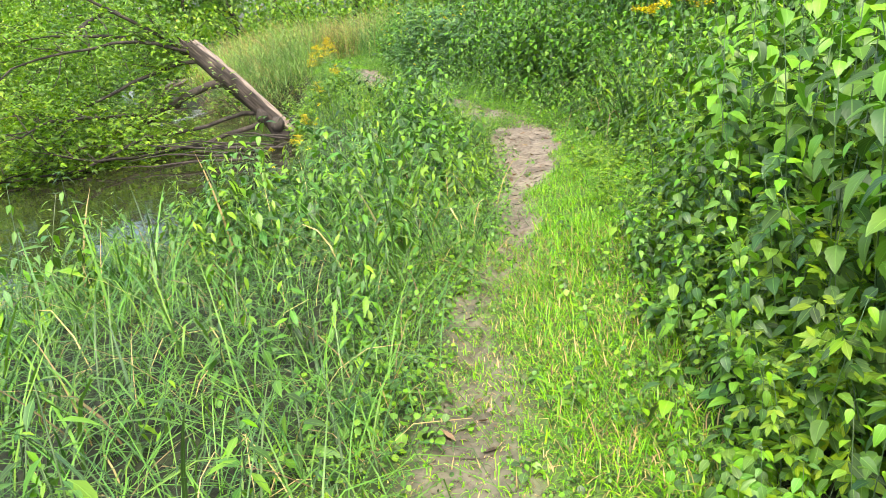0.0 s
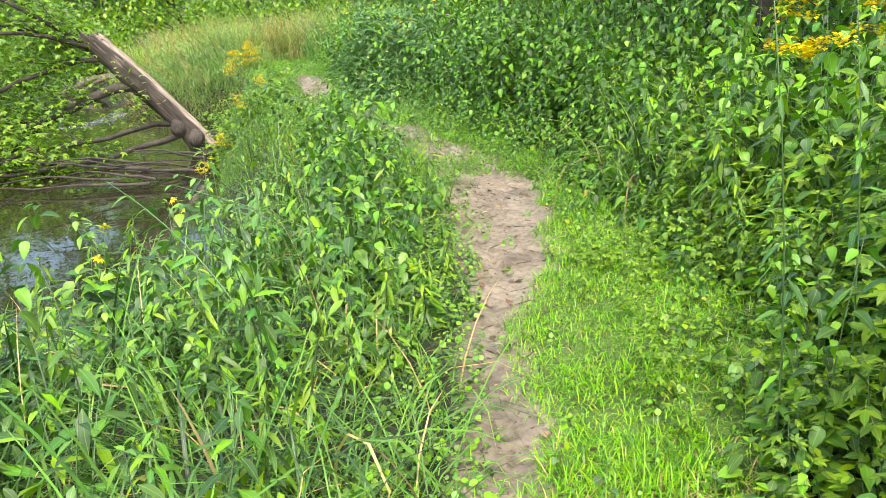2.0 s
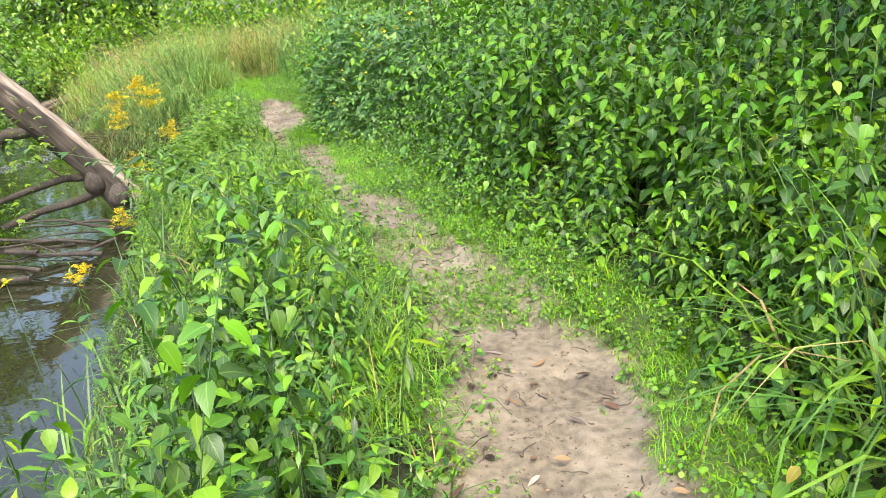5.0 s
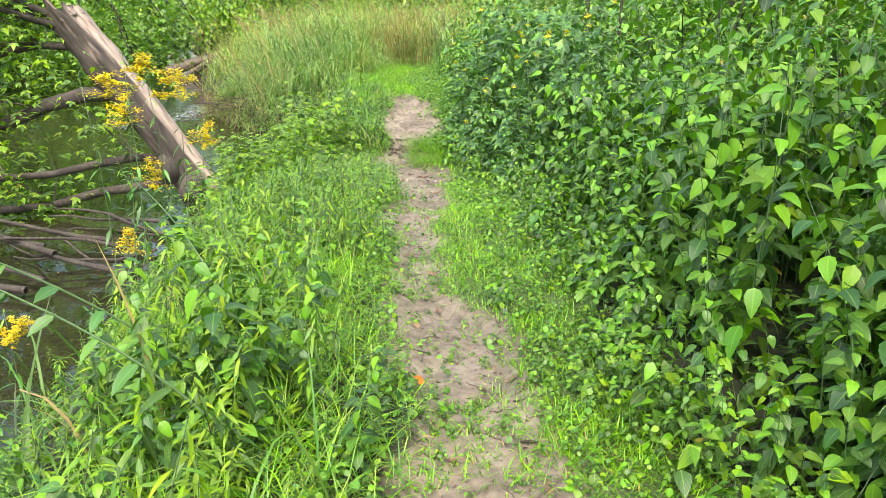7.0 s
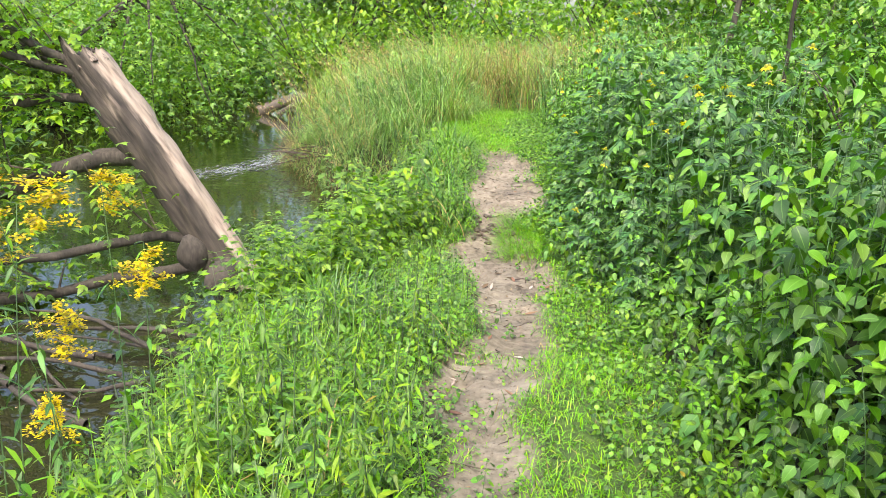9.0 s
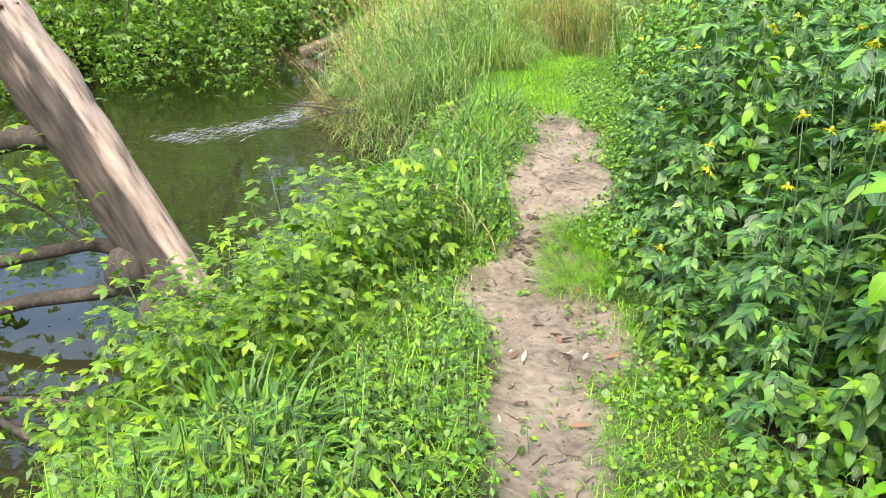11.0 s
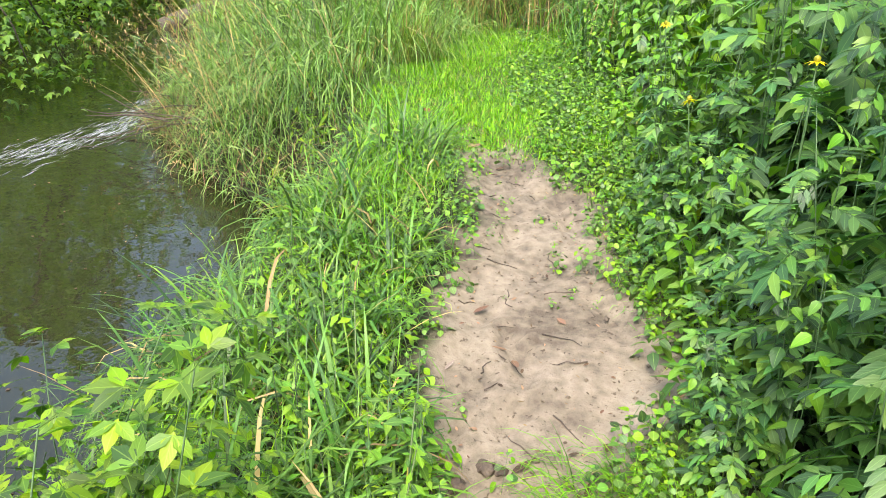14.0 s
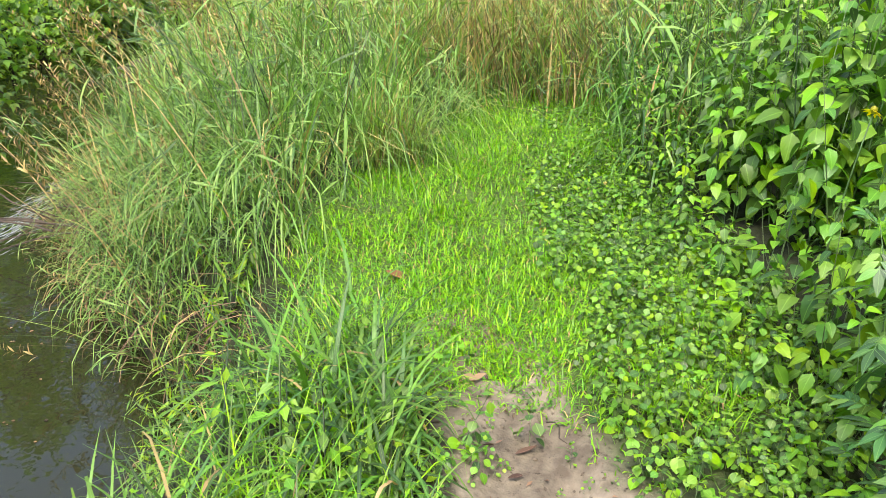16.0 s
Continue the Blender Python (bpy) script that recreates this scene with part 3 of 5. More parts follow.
def mass(name, kind, xs, ys, sizes, label, category, lean=0.15, mats=None):
    """A countless stand of plants as one object."""
    h = Heap()
    pick = rng.integers(len(kind["forms"]), size=len(xs))
    base = on_ground(xs, ys, -0.02)
    for i, (a, b) in enumerate(kind["forms"]):
        k = pick == i
        if not k.any():
            continue
        n = int(k.sum())
        tr = turns(u(0, 6.28, n), u(-lean, lean, n), u(-lean, lean, n))
        h.add(a.template(), base[k], tr, sizes[k], 0)
        h.add(b.template(), base[k], tr, sizes[k], 1)
    if h.n:
        h.thing(name, [STEM, kind["mat"]], label, category, kind="stuff")


def blades(name, mats, xs, ys, lens, width, label, category, bend=(0.2, 0.9), k=4, lean=0.3, flow=None, flop=0.6, mix=None, dz=-0.01):
    """Grass as one object: blades of a few shapes. flow: yaw towards which they bend."""
    h = Heap()
    n = len(xs)
    base = on_ground(xs, ys, dz)
    pick = rng.integers(5, size=n)
    yaw = u(0, 6.28, n) if flow is None else flow(xs, ys) + rng.normal(0, 0.7, n)
    which = np.zeros(n, int) if mix is None else (u(0, 1, n) < mix(xs, ys)).astype(int)
    for i in range(5):
        tp = blade(1, 1, k, bend[0] + (bend[1] - bend[0]) * i / 4, flop * (i % 3))
        for w in (0, 1):
            q = (pick == i) & (which == w)
            if q.any():
                c = int(q.sum())
                sz = np.stack([np.broadcast_to(width, n)[q] * u(0.7, 1.3, c), lens[q], lens[q]], -1)
                h.add(tp, base[q], turns(yaw[q], -u(0, lean, c)), sz, w)
    if h.n:
        h.thing(name, mats, label, category, kind="stuff")


NETTLES = plant_kinds("nettle_plant", 6, "mid-green nettle with toothed drooping leaves beside the path", "nettle", NETTLE,
                      hs=(0.6, 1.15), nodes=13, tpl=TOOTHED, size=0.105, per=2, spread=0.35, low=0.15)
NETTLES_FAR = plant_kinds("nettle", 5, "", "", NETTLE, hs=(0.6, 1.15), nodes=13, tpl=LEAF3W, size=0.11, per=2, spread=0.35, low=0.2)
BRAMBLES = plant_kinds("bramble_bush", 5, "broad-leaved bramble with large ovate leaves in the bank thicket", "bramble", HERB,
                       hs=(0.6, 1.2), nodes=9, tpl=TOOTHED, size=0.105, per=3, spread=0.3, low=0.1, top_small=0.7, wob=0.25)
CONES = plant_kinds("coneflower_plant", 6, "dark green cutleaf coneflower with deeply lobed leaves", "coneflower", CONE,
                    hs=(0.6, 1.2), nodes=9, tpl=CUTLEAF, size=0.22, per=2, spread=0.25, low=0.08, top_small=0.5)
WEEDS = plant_kinds("leafy_weed", 6, "leafy green weed with narrow pointed leaves on the river bank", "weed", HERB,
                    hs=(0.35, 0.75), nodes=10, tpl=leaf(k=3, width=0.34, belly=0.4, droop=0.35), size=0.115, per=2, spread=0.2, low=0.1)
LANCES = plant_kinds("willowherb_plant", 6, "slender yellow-green willowherb with narrow lance leaves", "willowherb", ELDER,
                     hs=(0.5, 0.9), nodes=16, tpl=LANCE, size=0.13, per=3, spread=0.1, low=0.1, up=0.5)
SPROUTS = plant_kinds("maple_sapling", 6, "yellow-green maple sapling with three-part leaves by the fallen trunk", "sapling", ELDER,
                      hs=(0.4, 0.9), nodes=8, tpl=ELDERLEAF, size=0.15, per=2, spread=0.35, low=0.25, top_small=0.7, wob=0.3)
CREEPERS = plant_kinds("creeper", 5, "", "", COVER, hs=(0.05, 0.14), rings=2, nodes=4, tpl=ROUND, size=0.033, per=2, spread=0.5, stem_r=0.0015, low=0.3, wob=0.5)

def clump(a, b, s):
    return smooth((vnoise(a, b, 0.4, s) - 0.45) / 0.2)


# right-hand thicket
X0, X1 = -3.5, 5.5


def thick_size(x, y):
    e = f_edge(x, y)
    return 0.35 + 0.8 * smooth((e + 0.1) / 0.75) + 0.25 * (vnoise(x, y, 0.8, 4) - 0.5)


def cone_zone(y):
    return band(y, 15.2, 19.8, 1.2)


x, y = spots(11000, -3, 4.6, -1.5, 27, lambda a, b: band(f_edge(a, b), 0.0, 2.2, 0.2) * (1 - 0.55 * cone_zone(b)) * (0.3 + 0.7 * vnoise(a, b, 0.5, 6)) * (1 - 0.15 * band(b, 6, 8.8, 0.5)) * (1 - 0.75 * band(b, 22.4, 27, 0.6)))
near = (f_edge(x, y) < 0.6) & (y > 1.4) & (y < 20)
near[np.flatnonzero(near)[300:]] = False
s = thick_size(x, y)
plant_out(NETTLES, x[near], y[near], s[near], "nettles along the path")
mass("nettle_stand", NETTLES_FAR, x[~near], y[~near], s[~near], "dense stand of green nettles on the bank", "nettles")

x, y = spots(1500, -2, 4, -1.5, 14, lambda a, b: band(f_edge(a, b), 0.0, 1.3, 0.2) * (0.12 + 0.88 * smooth(vnoise(a, b, 1.1, 21) * 3 - 1.3)))
plant_out(BRAMBLES, x, y, thick_size(x, y) * 0.85, "brambles of the thicket", 0.25)

x, y = spots(1100, -2.5, 3, 14.6, 21, lambda a, b: band(f_edge(a, b), 0.0, 1.6, 0.2) * cone_zone(b))
plant_out(CONES, x, y, thick_size(x, y) * 1.05, "coneflowers of the thicket", 0.2)

LOBEDW = plant_kinds("lobed_weed", 5, "light green weed with lobed leaves beside the grassy path", "weed", ELDER,
                     hs=(0.4, 0.8), nodes=8, tpl=LOBED, size=0.17, per=3, spread=0.3, low=0.08, top_small=0.6, wob=0.3)
x, y = spots(520, 0.4, 2.2, 1.6, 7.4, lambda a, b: np.maximum(band(f_edge(a, b), 0.1, 0.75, 0.08), 0.9 * band(f_edge(a, b), -0.5, 0.2, 0.15) * band(b, 4.7, 7.2, 0.4)))
plant_out(LOBEDW, x, y, np.where(f_edge(x, y) < 0.05, 0.34, 0.45 + 0.55 * smooth(f_edge(x, y) / 0.6)) * u(0.75, 1.1, len(x)), "lobed weeds of the thicket", 0.3)

# low fringe between path and thicket, creeping over the path's edges
x, y = spots(78000, -3.2, 2.4, 0.5, 24, lambda a, b: band(f_edge(a, b), np.where(b > 20, -0.46, -0.36), 0.25, 0.14) * (0.12 + 0.25 * band(b, 9.3, 16, 1) + 0.88 * band(b, 17.4, 22.3, 0.8)) * smooth(-inside_path(a, b) / 0.12 + 0.45))
mass("creeping_cover", CREEPERS, x, y, u(0.6, 1.3, len(x)), "low creeping groundcover with small round leaves", "groundcover")
x, y = spots(700, -0.6, 0.9, 1.2, 4.6, lambda a, b: clump(a, b, 91) * band(a, -0.4, 0.8, 0.2))
xe, ye = spots(5200, -2.2, 1.5, 8.0, 20.8, lambda a, b: band(inside_path(a, b), -0.12, 0.16, 0.08) * clump(a, b, 93))
xm, ym = spots(9000, -0.9, 1.2, 9.6, 13.6, lambda a, b: band(inside_path(a, b), -0.15, 0.5, 0.08) * (0.15 + 0.85 * clump(a, b, 94)))
x, y = np.concatenate([x, xe, xm]), np.concatenate([y, ye, ym])
mass("path_weeds", CREEPERS, x, y, u(0.3, 0.7, len(x)), "small trodden weeds on the muddy path", "weeds")
x, y = spots(9000, -2.6, 4, 0.8, 21.5, lambda a, b: band(f_edge(a, b), 0.0, 0.9, 0.2))
FLOORLEAF = plant_kinds("floor_leaf", 4, "", "", COVER, hs=(0.08, 0.2), rings=2, nodes=4, tpl=LEAF3W, size=0.07, per=2, spread=0.4, stem_r=0.0015, low=0.3, wob=0.5)
mass("thicket_floor", FLOORLEAF, x, y, u(0.8, 1.6, len(x)), "shaded low leaves on the floor of the thicket", "groundcover")
x, y = spots(20000, -3.2, 2.0, 0.5, 20.3, lambda a, b: band(f_left(a, b), -0.05, 0.45, 0.2) * smooth(-inside_path(a, b) / 0.12 + 0.5) * 0.8 + 0.05 * (np.abs(inside_path(a, b)) < 0.3))
mass("creeping_cover", CREEPERS, x, y, u(0.6, 1.4, len(x)), "low creeping weeds spilling onto the mud", "groundcover")

# short bright grass beside the path and on the clearing
def lawn(a, b):
    strip = band(f_edge(a, b), -1.1, 0.1, 0.15) * smooth(-inside_path(a, b) / 0.1 + 0.4) * (a > np.interp(b, CY, CX))
    strip = strip * (0.75 + 0.25 * (1 - band(b, 9.3, 17, 0.6))) * (1 - 0.75 * band(b, 18.0, 20.2, 0.5))
    clear = band(b, 20.2, 25.5, 0.6) * smooth(f_left(a, b) + 9) * band(a, np.interp(b, [20, 21.5, 23, 26], [-2.4, -3.1, -2.9, -2.9]), np.interp(b, BY, BX) + 0.1, 0.3)
    old = 0.6 * band(b, -2, 4.3, 0.5) * band(a, -0.5, 0.8, 0.3) * (0.4 + vnoise(a, b, 0.3, 33))
    return np.clip(np.maximum(np.maximum(strip, clear), old), 0, 1)


gme.attributes.new("turf", "FLOAT", "POINT").data.foreach_set("value", (lawn(gv[:, 0], gv[:, 1]) * (0.5 + 0.5 * vnoise(gv[:, 0], gv[:, 1], 0.25, 19))).astype(np.float32))


def beside(n, o0, o1, y0, y1, keep):
    """Random places at an offset from the thicket's edge."""
    b = rng.uniform(y0, y1, n)
    a = np.interp(b, BY, BX) + rng.uniform(o0, o1, n)
    k = rng.uniform(0, 1, n) < keep(a, b)
    return a[k], b[k]


x, y = beside(190000, -1.15, 0.2, 0.6, 21, lawn)
x2, y2 = spots(170000, -3.5, -1.1, 20, 25.6, lawn)
x3, y3 = spots(30000, -0.6, 1.1, 0.6, 4.8, lambda a, b: np.maximum(lawn(a, b), 0.85 * band(b, -1, 4.6, 0.4) * band(a, -0.5, np.interp(b, BY, BX) + 0.1, 0.15) * (0.3 + 0.7 * smooth(0.5 - inside_path(a, b) * 5))))
x4, y4 = spots(46000, -1.4, 1.4, 9.6, 15.2, lambda a, b: smooth((inside_path(a, b) + 0.45) / 0.1) * smooth((vnoise(a, b, 0.38, 31) - 0.38) / 0.15))
x, y = np.concatenate([x, x2, x3, x4]), np.concatenate([y, y2, y3, y4])
ln = u(0.05, 0.13, len(x)) * (0.6 + 0.8 * vnoise(x, y, 0.3, 17))
ln[-len(x4):] *= 0.8
ln *= np.where(y > 20.2, 0.62, 0.8)
ln *= 1 - 0.35 * band(y, -2, 4.0, 0.6) * (x < 0.3)
blades("short_grass", [LAWN, STRAW], x, y, ln, np.where(y > 20.2, 0.0064, 0.0052), "short bright green grass beside the path", "grass",
       bend=(0.3, 1.2), k=2, lean=0.7, mix=lambda a, b: 0.03 + 0.16 * (b < 4.4))
x, y = spots(9000, -1.6, 0.2, 16.6, 18.2, lambda a, b: band(f_edge(a, b), -0.42, -0.02, 0.15) * band(b, 16.8, 17.8, 0.3))
blades("grass_tuft", [LAWN], x, y, u(0.12, 0.26, len(x)), 0.004, "lush overhanging tuft of fine green grass", "grass", bend=(0.6, 1.5), k=4, lean=0.5, flow=lambda a, b: 2.0 + 0 * a)

# rough growth away from the walk
x, y = spots(45000, -24, 14, -12, 40, lambda a, b: (height(a, b, False) > -0.5) * np.clip(smooth(f_edge(a, b) - 1.6) + (b < 0.6) * smooth((np.abs(a) - 0.4) / 0.2) + (a < np.interp(b, FY, FX) + 0.3), 0, 1))
n_ = len(x)
Heap().add(SMALL5, np.stack([x, y, height(x, y, False) + u(0.0, 0.45, n_)], -1), turns(u(0, 6.28, n_), u(-0.9, 0.5, n_)), u(0.12, 0.32, n_)).thing(
    "undergrowth", [COVER], "rough green undergrowth on the woodland floor", "undergrowth", kind="stuff")

# left bank
def low_bank(a, b):
    """Growth stays low towards the water between the start of the inlet and the trunk."""
    return 1 - band(b, 8.2, 16.0, 0.8) * (0.68 - 0.68 * smooth(f_bank(a, b) / 1.5)) - 0.45 * band(b, 9.0, 17.0, 1.0) * smooth(1 - f_left(a, b) / 0.9)


def bank(a, b):
    clear = band(b, 20.45, 26, 0.3) * smooth((a - np.interp(b, [20.4, 20.9, 22, 23], [-2.3, -2.75, -3.05, -2.7])) / 0.3 + 0.5)
    return smooth(f_bank(a, b) / 0.15 + 0.6) * smooth(f_left(a, b) / 0.12) * (1 - clear)


x, y = spots(82000, -5.4, 1.0, 0.3, 22, lambda a, b: bank(a, b) * (0.4 + 0.6 * np.maximum(band(b, -2, 5.5, 1.5), band(b, 16.6, 22, 1.0)) * (0.4 + 0.6 * vnoise(a, b, 0.5, 11))) * (1 - 0.2 * band(b, 13, 16.6, 1)))
blades("bank_grass", [GRASS, STRAW], x, y, u(0.2, 0.6, len(x)) * (1 - 0.35 * (y > 16)) * (1 + 0.25 * (y < 6)) * low_bank(x, y), 0.0064, "tall arching green grass on the river bank", "grass",
       bend=(0.7, 2.2), lean=0.6, flop=0.9, mix=lambda a, b: 0.07 + 0 * a)
x, y = spots(3400, -5.2, 0.9, 0.2, 14.5, lambda a, b: (0.35 + 0.65 * vnoise(a, b, 0.8, 111)) * bank(a, b) * smooth(f_left(a, b) / 0.4 - 0.1) * (0.2 + 0.8 * band(b, 4.5, 10.5, 1.5)))
near = (rng.uniform(0, 1, len(x)) < 0.18) & (y > 3.5)
s = u(0.55, 1.15, len(x)) * (0.4 + 0.6 * smooth(f_left(x, y) / 0.6)) * (0.55 + 0.8 * vnoise(x, y, 0.7, 71)) * low_bank(x, y)
plant_out(WEEDS, x[near], y[near], s[near], "weeds on the bank")
mass("bank_weeds", WEEDS, x[~near], y[~near], s[~near], "dense green leafy weeds on the river bank", "weeds", 0.25)
x, y = spots(560, -1.6, 0.8, 4.6, 13.2, lambda a, b: bank(a, b) * smooth(f_left(a, b) / 0.3 - 0.3) * clump(a, b, 73))
BROAD = plant_kinds("broadleaf_weed", 5, "broad-leaved green weed leaning over the river bank", "weed", HERB,
                    hs=(0.6, 1.2), nodes=9, tpl=TOOTHED, size=0.15, per=3, spread=0.3, low=0.1, top_small=0.7, wob=0.3)
plant_out(BROAD, x[:300], y[:300], (u(0.35, 0.7, len(x)) * low_bank(x, y))[:300], "broad-leaved weeds on the bank", 0.4)
x, y = spots(150, -0.3, 0.7, 6.9, 9.6, lambda a, b: band(f_left(a, b), 0.62, 1.2, 0.1))
plant_out(BRAMBLES, x, y, u(0.6, 0.9, len(x)), "brambles on the bend", 0.12)
x, y = spots(1800, -3.5, 0.6, 4, 21, lambda a, b: bank(a, b) * (0.15 + 0.85 * band(b, 9.5, 14.5, 1)) * smooth(f_left(a, b) / 0.3 - 0.2))
near = rng.uniform(0, 1, len(x)) < 0.2
s = u(0.5, 1.0, len(x)) * np.where(y > 14.5, 0.55, 1) * low_bank(x, y)
plant_out(LANCES, x[near], y[near], s[near], "willowherbs on the bank")
mass("willowherb_stand", LANCES, x[~near], y[~near], s[~near], "slender willowherb stems with narrow leaves", "willowherb", 0.25)
x, y = spots(9000, -3.6, 0, 12.5, 20, lambda a, b: bank(a, b) * (0.2 + 0.8 * band(b, 13, 18, 1)))
xf, yf = spots(75000, -2.4, 1.0, 8.6, 20.4, lambda a, b: bank(a, b) * band(f_left(a, b), 0.0, 1.1, 0.25) * (0.4 + 0.6 * clump(a, b, 113)))
blades("fine_grass", [LAWN, MEADOW], xf, yf, u(0.14, 0.42, len(xf)) * (0.45 + 0.55 * smooth(f_left(xf, yf) / 0.35)), 0.005, "fine yellow-green grass between path and bank", "grass",
       bend=(0.4, 1.5), k=3, lean=0.5, flop=0.6, mix=lambda a, b: 0.3 + 0 * a)
# low weeds
low_s = u(0.5, 1.15, len(x)) * (0.5 + 0.9 * vnoise(x, y, 0.45, 75))
mass("low_weeds", plant_kinds("low_weed", 4, "", "", COVER, hs=(0.12, 0.3), rings=2, nodes=6, tpl=SMALL5, size=0.06, per=2, spread=0.3, low=0.15), x, y, low_s, "low bright green weeds between path and river", "weeds")
x, y = spots(640, -3.1, -1.2, 14.6, 17.4, lambda a, b: band(f_bank(a, b), -0.1, 1.0, 0.2) * (0.1 + 0.9 * band(b, 14.8, 17.3, 0.4)))
plant_out(SPROUTS, x, y, u(0.5, 1.0, len(x)), "saplings by the fallen trunk", 0.3)
plant_out(LANCES, u(-3.55, -3.05, 16), u(20.6, 21.3, 16), u(0.5, 0.8, 16), "willowherbs at the inlet", 0.6)
plant_out(SPROUTS, [-2.75, -2.6, -2.95, -2.5, -3.0, -2.7], [16.3, 16.6, 16.5, 16.2, 16.9, 16.9], [1.2, 1.0, 1.1, 0.9, 1.0, 0.9], "saplings by the fallen trunk", 0.3)

# reed grass on the point, dry grass behind
def point(a, b):
    d = np.hypot((a + 4.2) / 2.4, (b - 23.4) / 2.3)
    return smooth((1 - d) / 0.2 + 0.3) * smooth(f_bank(a, b) / 0.2 + 0.7) * (1 - lawn(a, b))


REEDS = plant_kinds("reed", 6, "", "", REED, hs=(0.7, 1.35), nodes=9, tpl=leaf(k=3, width=0.075, belly=0.35, droop=0.35, fold=0.1), size=0.27, per=1, spread=0.02, low=0.2, up=0.7, top_small=0.7, wob=0.5)
x, y = spots(2000, -7, -2, 21, 27, lambda a, b: np.maximum(point(a, b), band(b, 24.2, 27, 0.6) * (a > -4.5)) * (0.3 + 0.7 * clump(a, b, 81)))
mass("reed_stems", REEDS, x, y, u(0.55, 1.1, len(x)) * (0.6 + 0.4 * smooth(f_bank(x, y) / 1.0)), "leafy reed stems crossing at the water's edge", "reeds", 0.7)
x, y = spots(27000, -7, -2, 21, 26.5, lambda a, b: point(a, b) * (0.35 + 0.65 * clump(a, b, 83)))
lean_out = lambda a, b: np.arctan2(-(a + 3.4), b - 24.4) + rng.normal(0, 1.2, len(a))
blades("reed_grass", [REED, STRAW], x, y, u(0.45, 1.3, len(x)) * (0.6 + 0.4 * smooth(f_bank(x, y) / 1.2)) * (0.55 + 0.8 * vnoise(x, y, 0.6, 41)), 0.0095, "tall reed grass arching over the water's edge", "reed grass",
       bend=(0.4, 2.0), k=5, lean=0.8, flop=1.1, flow=lean_out, mix=lambda a, b: np.clip(0.04 + 0.08 * smooth(0.5 - f_bank(a, b)) + 0.22 * smooth(vnoise(a, b, 0.7, 43) * 3 - 1.9), 0, 1))
x, y = spots(14000, -5, 0.5, 23.4, 28, lambda a, b: band(b, 24.3, 28, 0.8) * band(a, -5, 0.5, 0.5) * (f_bank(a, b) > 0.5))
blades("dry_grass", [MEADOW, STRAW], x, y, u(0.6, 1.35, len(x)), 0.012, "tall grass dried to straw yellow", "dry grass", bend=(0.1, 0.8), k=4, lean=0.25, mix=lambda a, b: 0.5 * band(a, -3.4, -0.9, 0.6) + 0.1)


def seed_heads(name, xs, ys, tall, label, lean=0.35):
    """Thin straw stalks with a feathery head."""
    h = Heap()
    n = len(xs)
    base = on_ground(xs, ys)
    hd = Heap().add(blade(1, 0.008, 5, 0.25, 0.2))
    r = np.random.default_rng(3)
    tip = blade(1, 0.008, 5, 0.25, 0.2)[0][-1]
    for q in range(16):
        s = 0.8 + 0.2 * q / 15
        hd.add(LANCE, [tip * s], turns(r.uniform(0, 6.28), 1.0), 0.1 * (1.35 - s))
    h.add(hd.template(), base, turns(u(0, 6.28, n) if lean < 0.5 else rng.normal(1.3, 0.6, n), -u(0.3 * lean, lean, n)), tall)
    h.thing(name, [STRAW], label, "seed heads", kind="stuff")


x, y = spots(650, -6.5, 0.5, 21.4, 28, lambda a, b: np.maximum(point(a, b), 0.9 * (b > 24.2)) * (f_bank(a, b) > 0.1))
xe, ye = spots(420, -7, -3.5, 21, 25, lambda a, b: point(a, b) * band(f_bank(a, b), 0.0, 0.7, 0.15))
seed_heads("grass_seed_heads", xe, ye, u(0.7, 1.25, len(xe)), "pale grass heads leaning out over the river", 0.9)
xe, ye = -2.91 + rng.normal(0, 0.09, 520), 22.30 + rng.normal(0, 0.09, 520)
blades("rush_tuft", [MEADOW, STRAW], xe, ye, u(0.3, 0.65, 520), 0.006, "upright tuft of fine rushes at the edge of the clearing", "rushes", bend=(0.1, 0.9), k=4, lean=0.5, mix=lambda a, b: 0.25 + 0 * a)
seed_heads("grass_seed_heads", x, y, u(0.8, 1.55, len(x)), "straw-coloured feathery grass heads above the reeds", 0.65)

x, y = spots(5200, -6.8, -2.8, 20.6, 25, lambda a, b: band(f_bank(a, b), -0.05, 0.4, 0.1) * (b > 20.7))
blades("dead_fringe", [DEADLEAF, STRAW], x, y, u(0.25, 0.75, len(x)), 0.009, "brown dead stems drooping from the undercut bank", "dead grass", bend=(0.9, 2.0), k=5, lean=0.4, flop=0.5, flow=lean_out, mix=lambda a, b: 0.12 + 0 * a)

# broad grass tufts at the bank's lip, reed grass in the thicket
x, y = spots(14000, -3.6, -1.2, 16.8, 20.7, lambda a, b: band(f_left(a, b), 0.14, 1.1, 0.15) * clump(a, b, 51))
blades("lush_grass", [GRASS, STRAW], x, y, u(0.22, 0.58, len(x)) * (0.5 + 0.5 * smooth(f_left(x, y) / 0.45)), 0.014, "lush broad-bladed grass tufts at the lip of the bank", "grass", bend=(0.7, 1.9), k=5, lean=0.5, flop=1.0, mix=lambda a, b: 0.05 + 0 * a)
x, y = spots(3600, 0.8, 3.4, 5.2, 9.0, lambda a, b: band(f_edge(a, b), 0.2, 1.6, 0.2) * clump(a, b, 53))
xt, yt = -1.38 + rng.normal(0, 0.1, 260), 14.75 + rng.normal(0, 0.1, 260)
blades("iris_tuft", [GRASS, STRAW], xt, yt, u(0.25, 0.5, 260), 0.02, "tuft of broad sword-shaped green leaves", "grass", bend=(0.3, 1.1), k=5, lean=0.5)
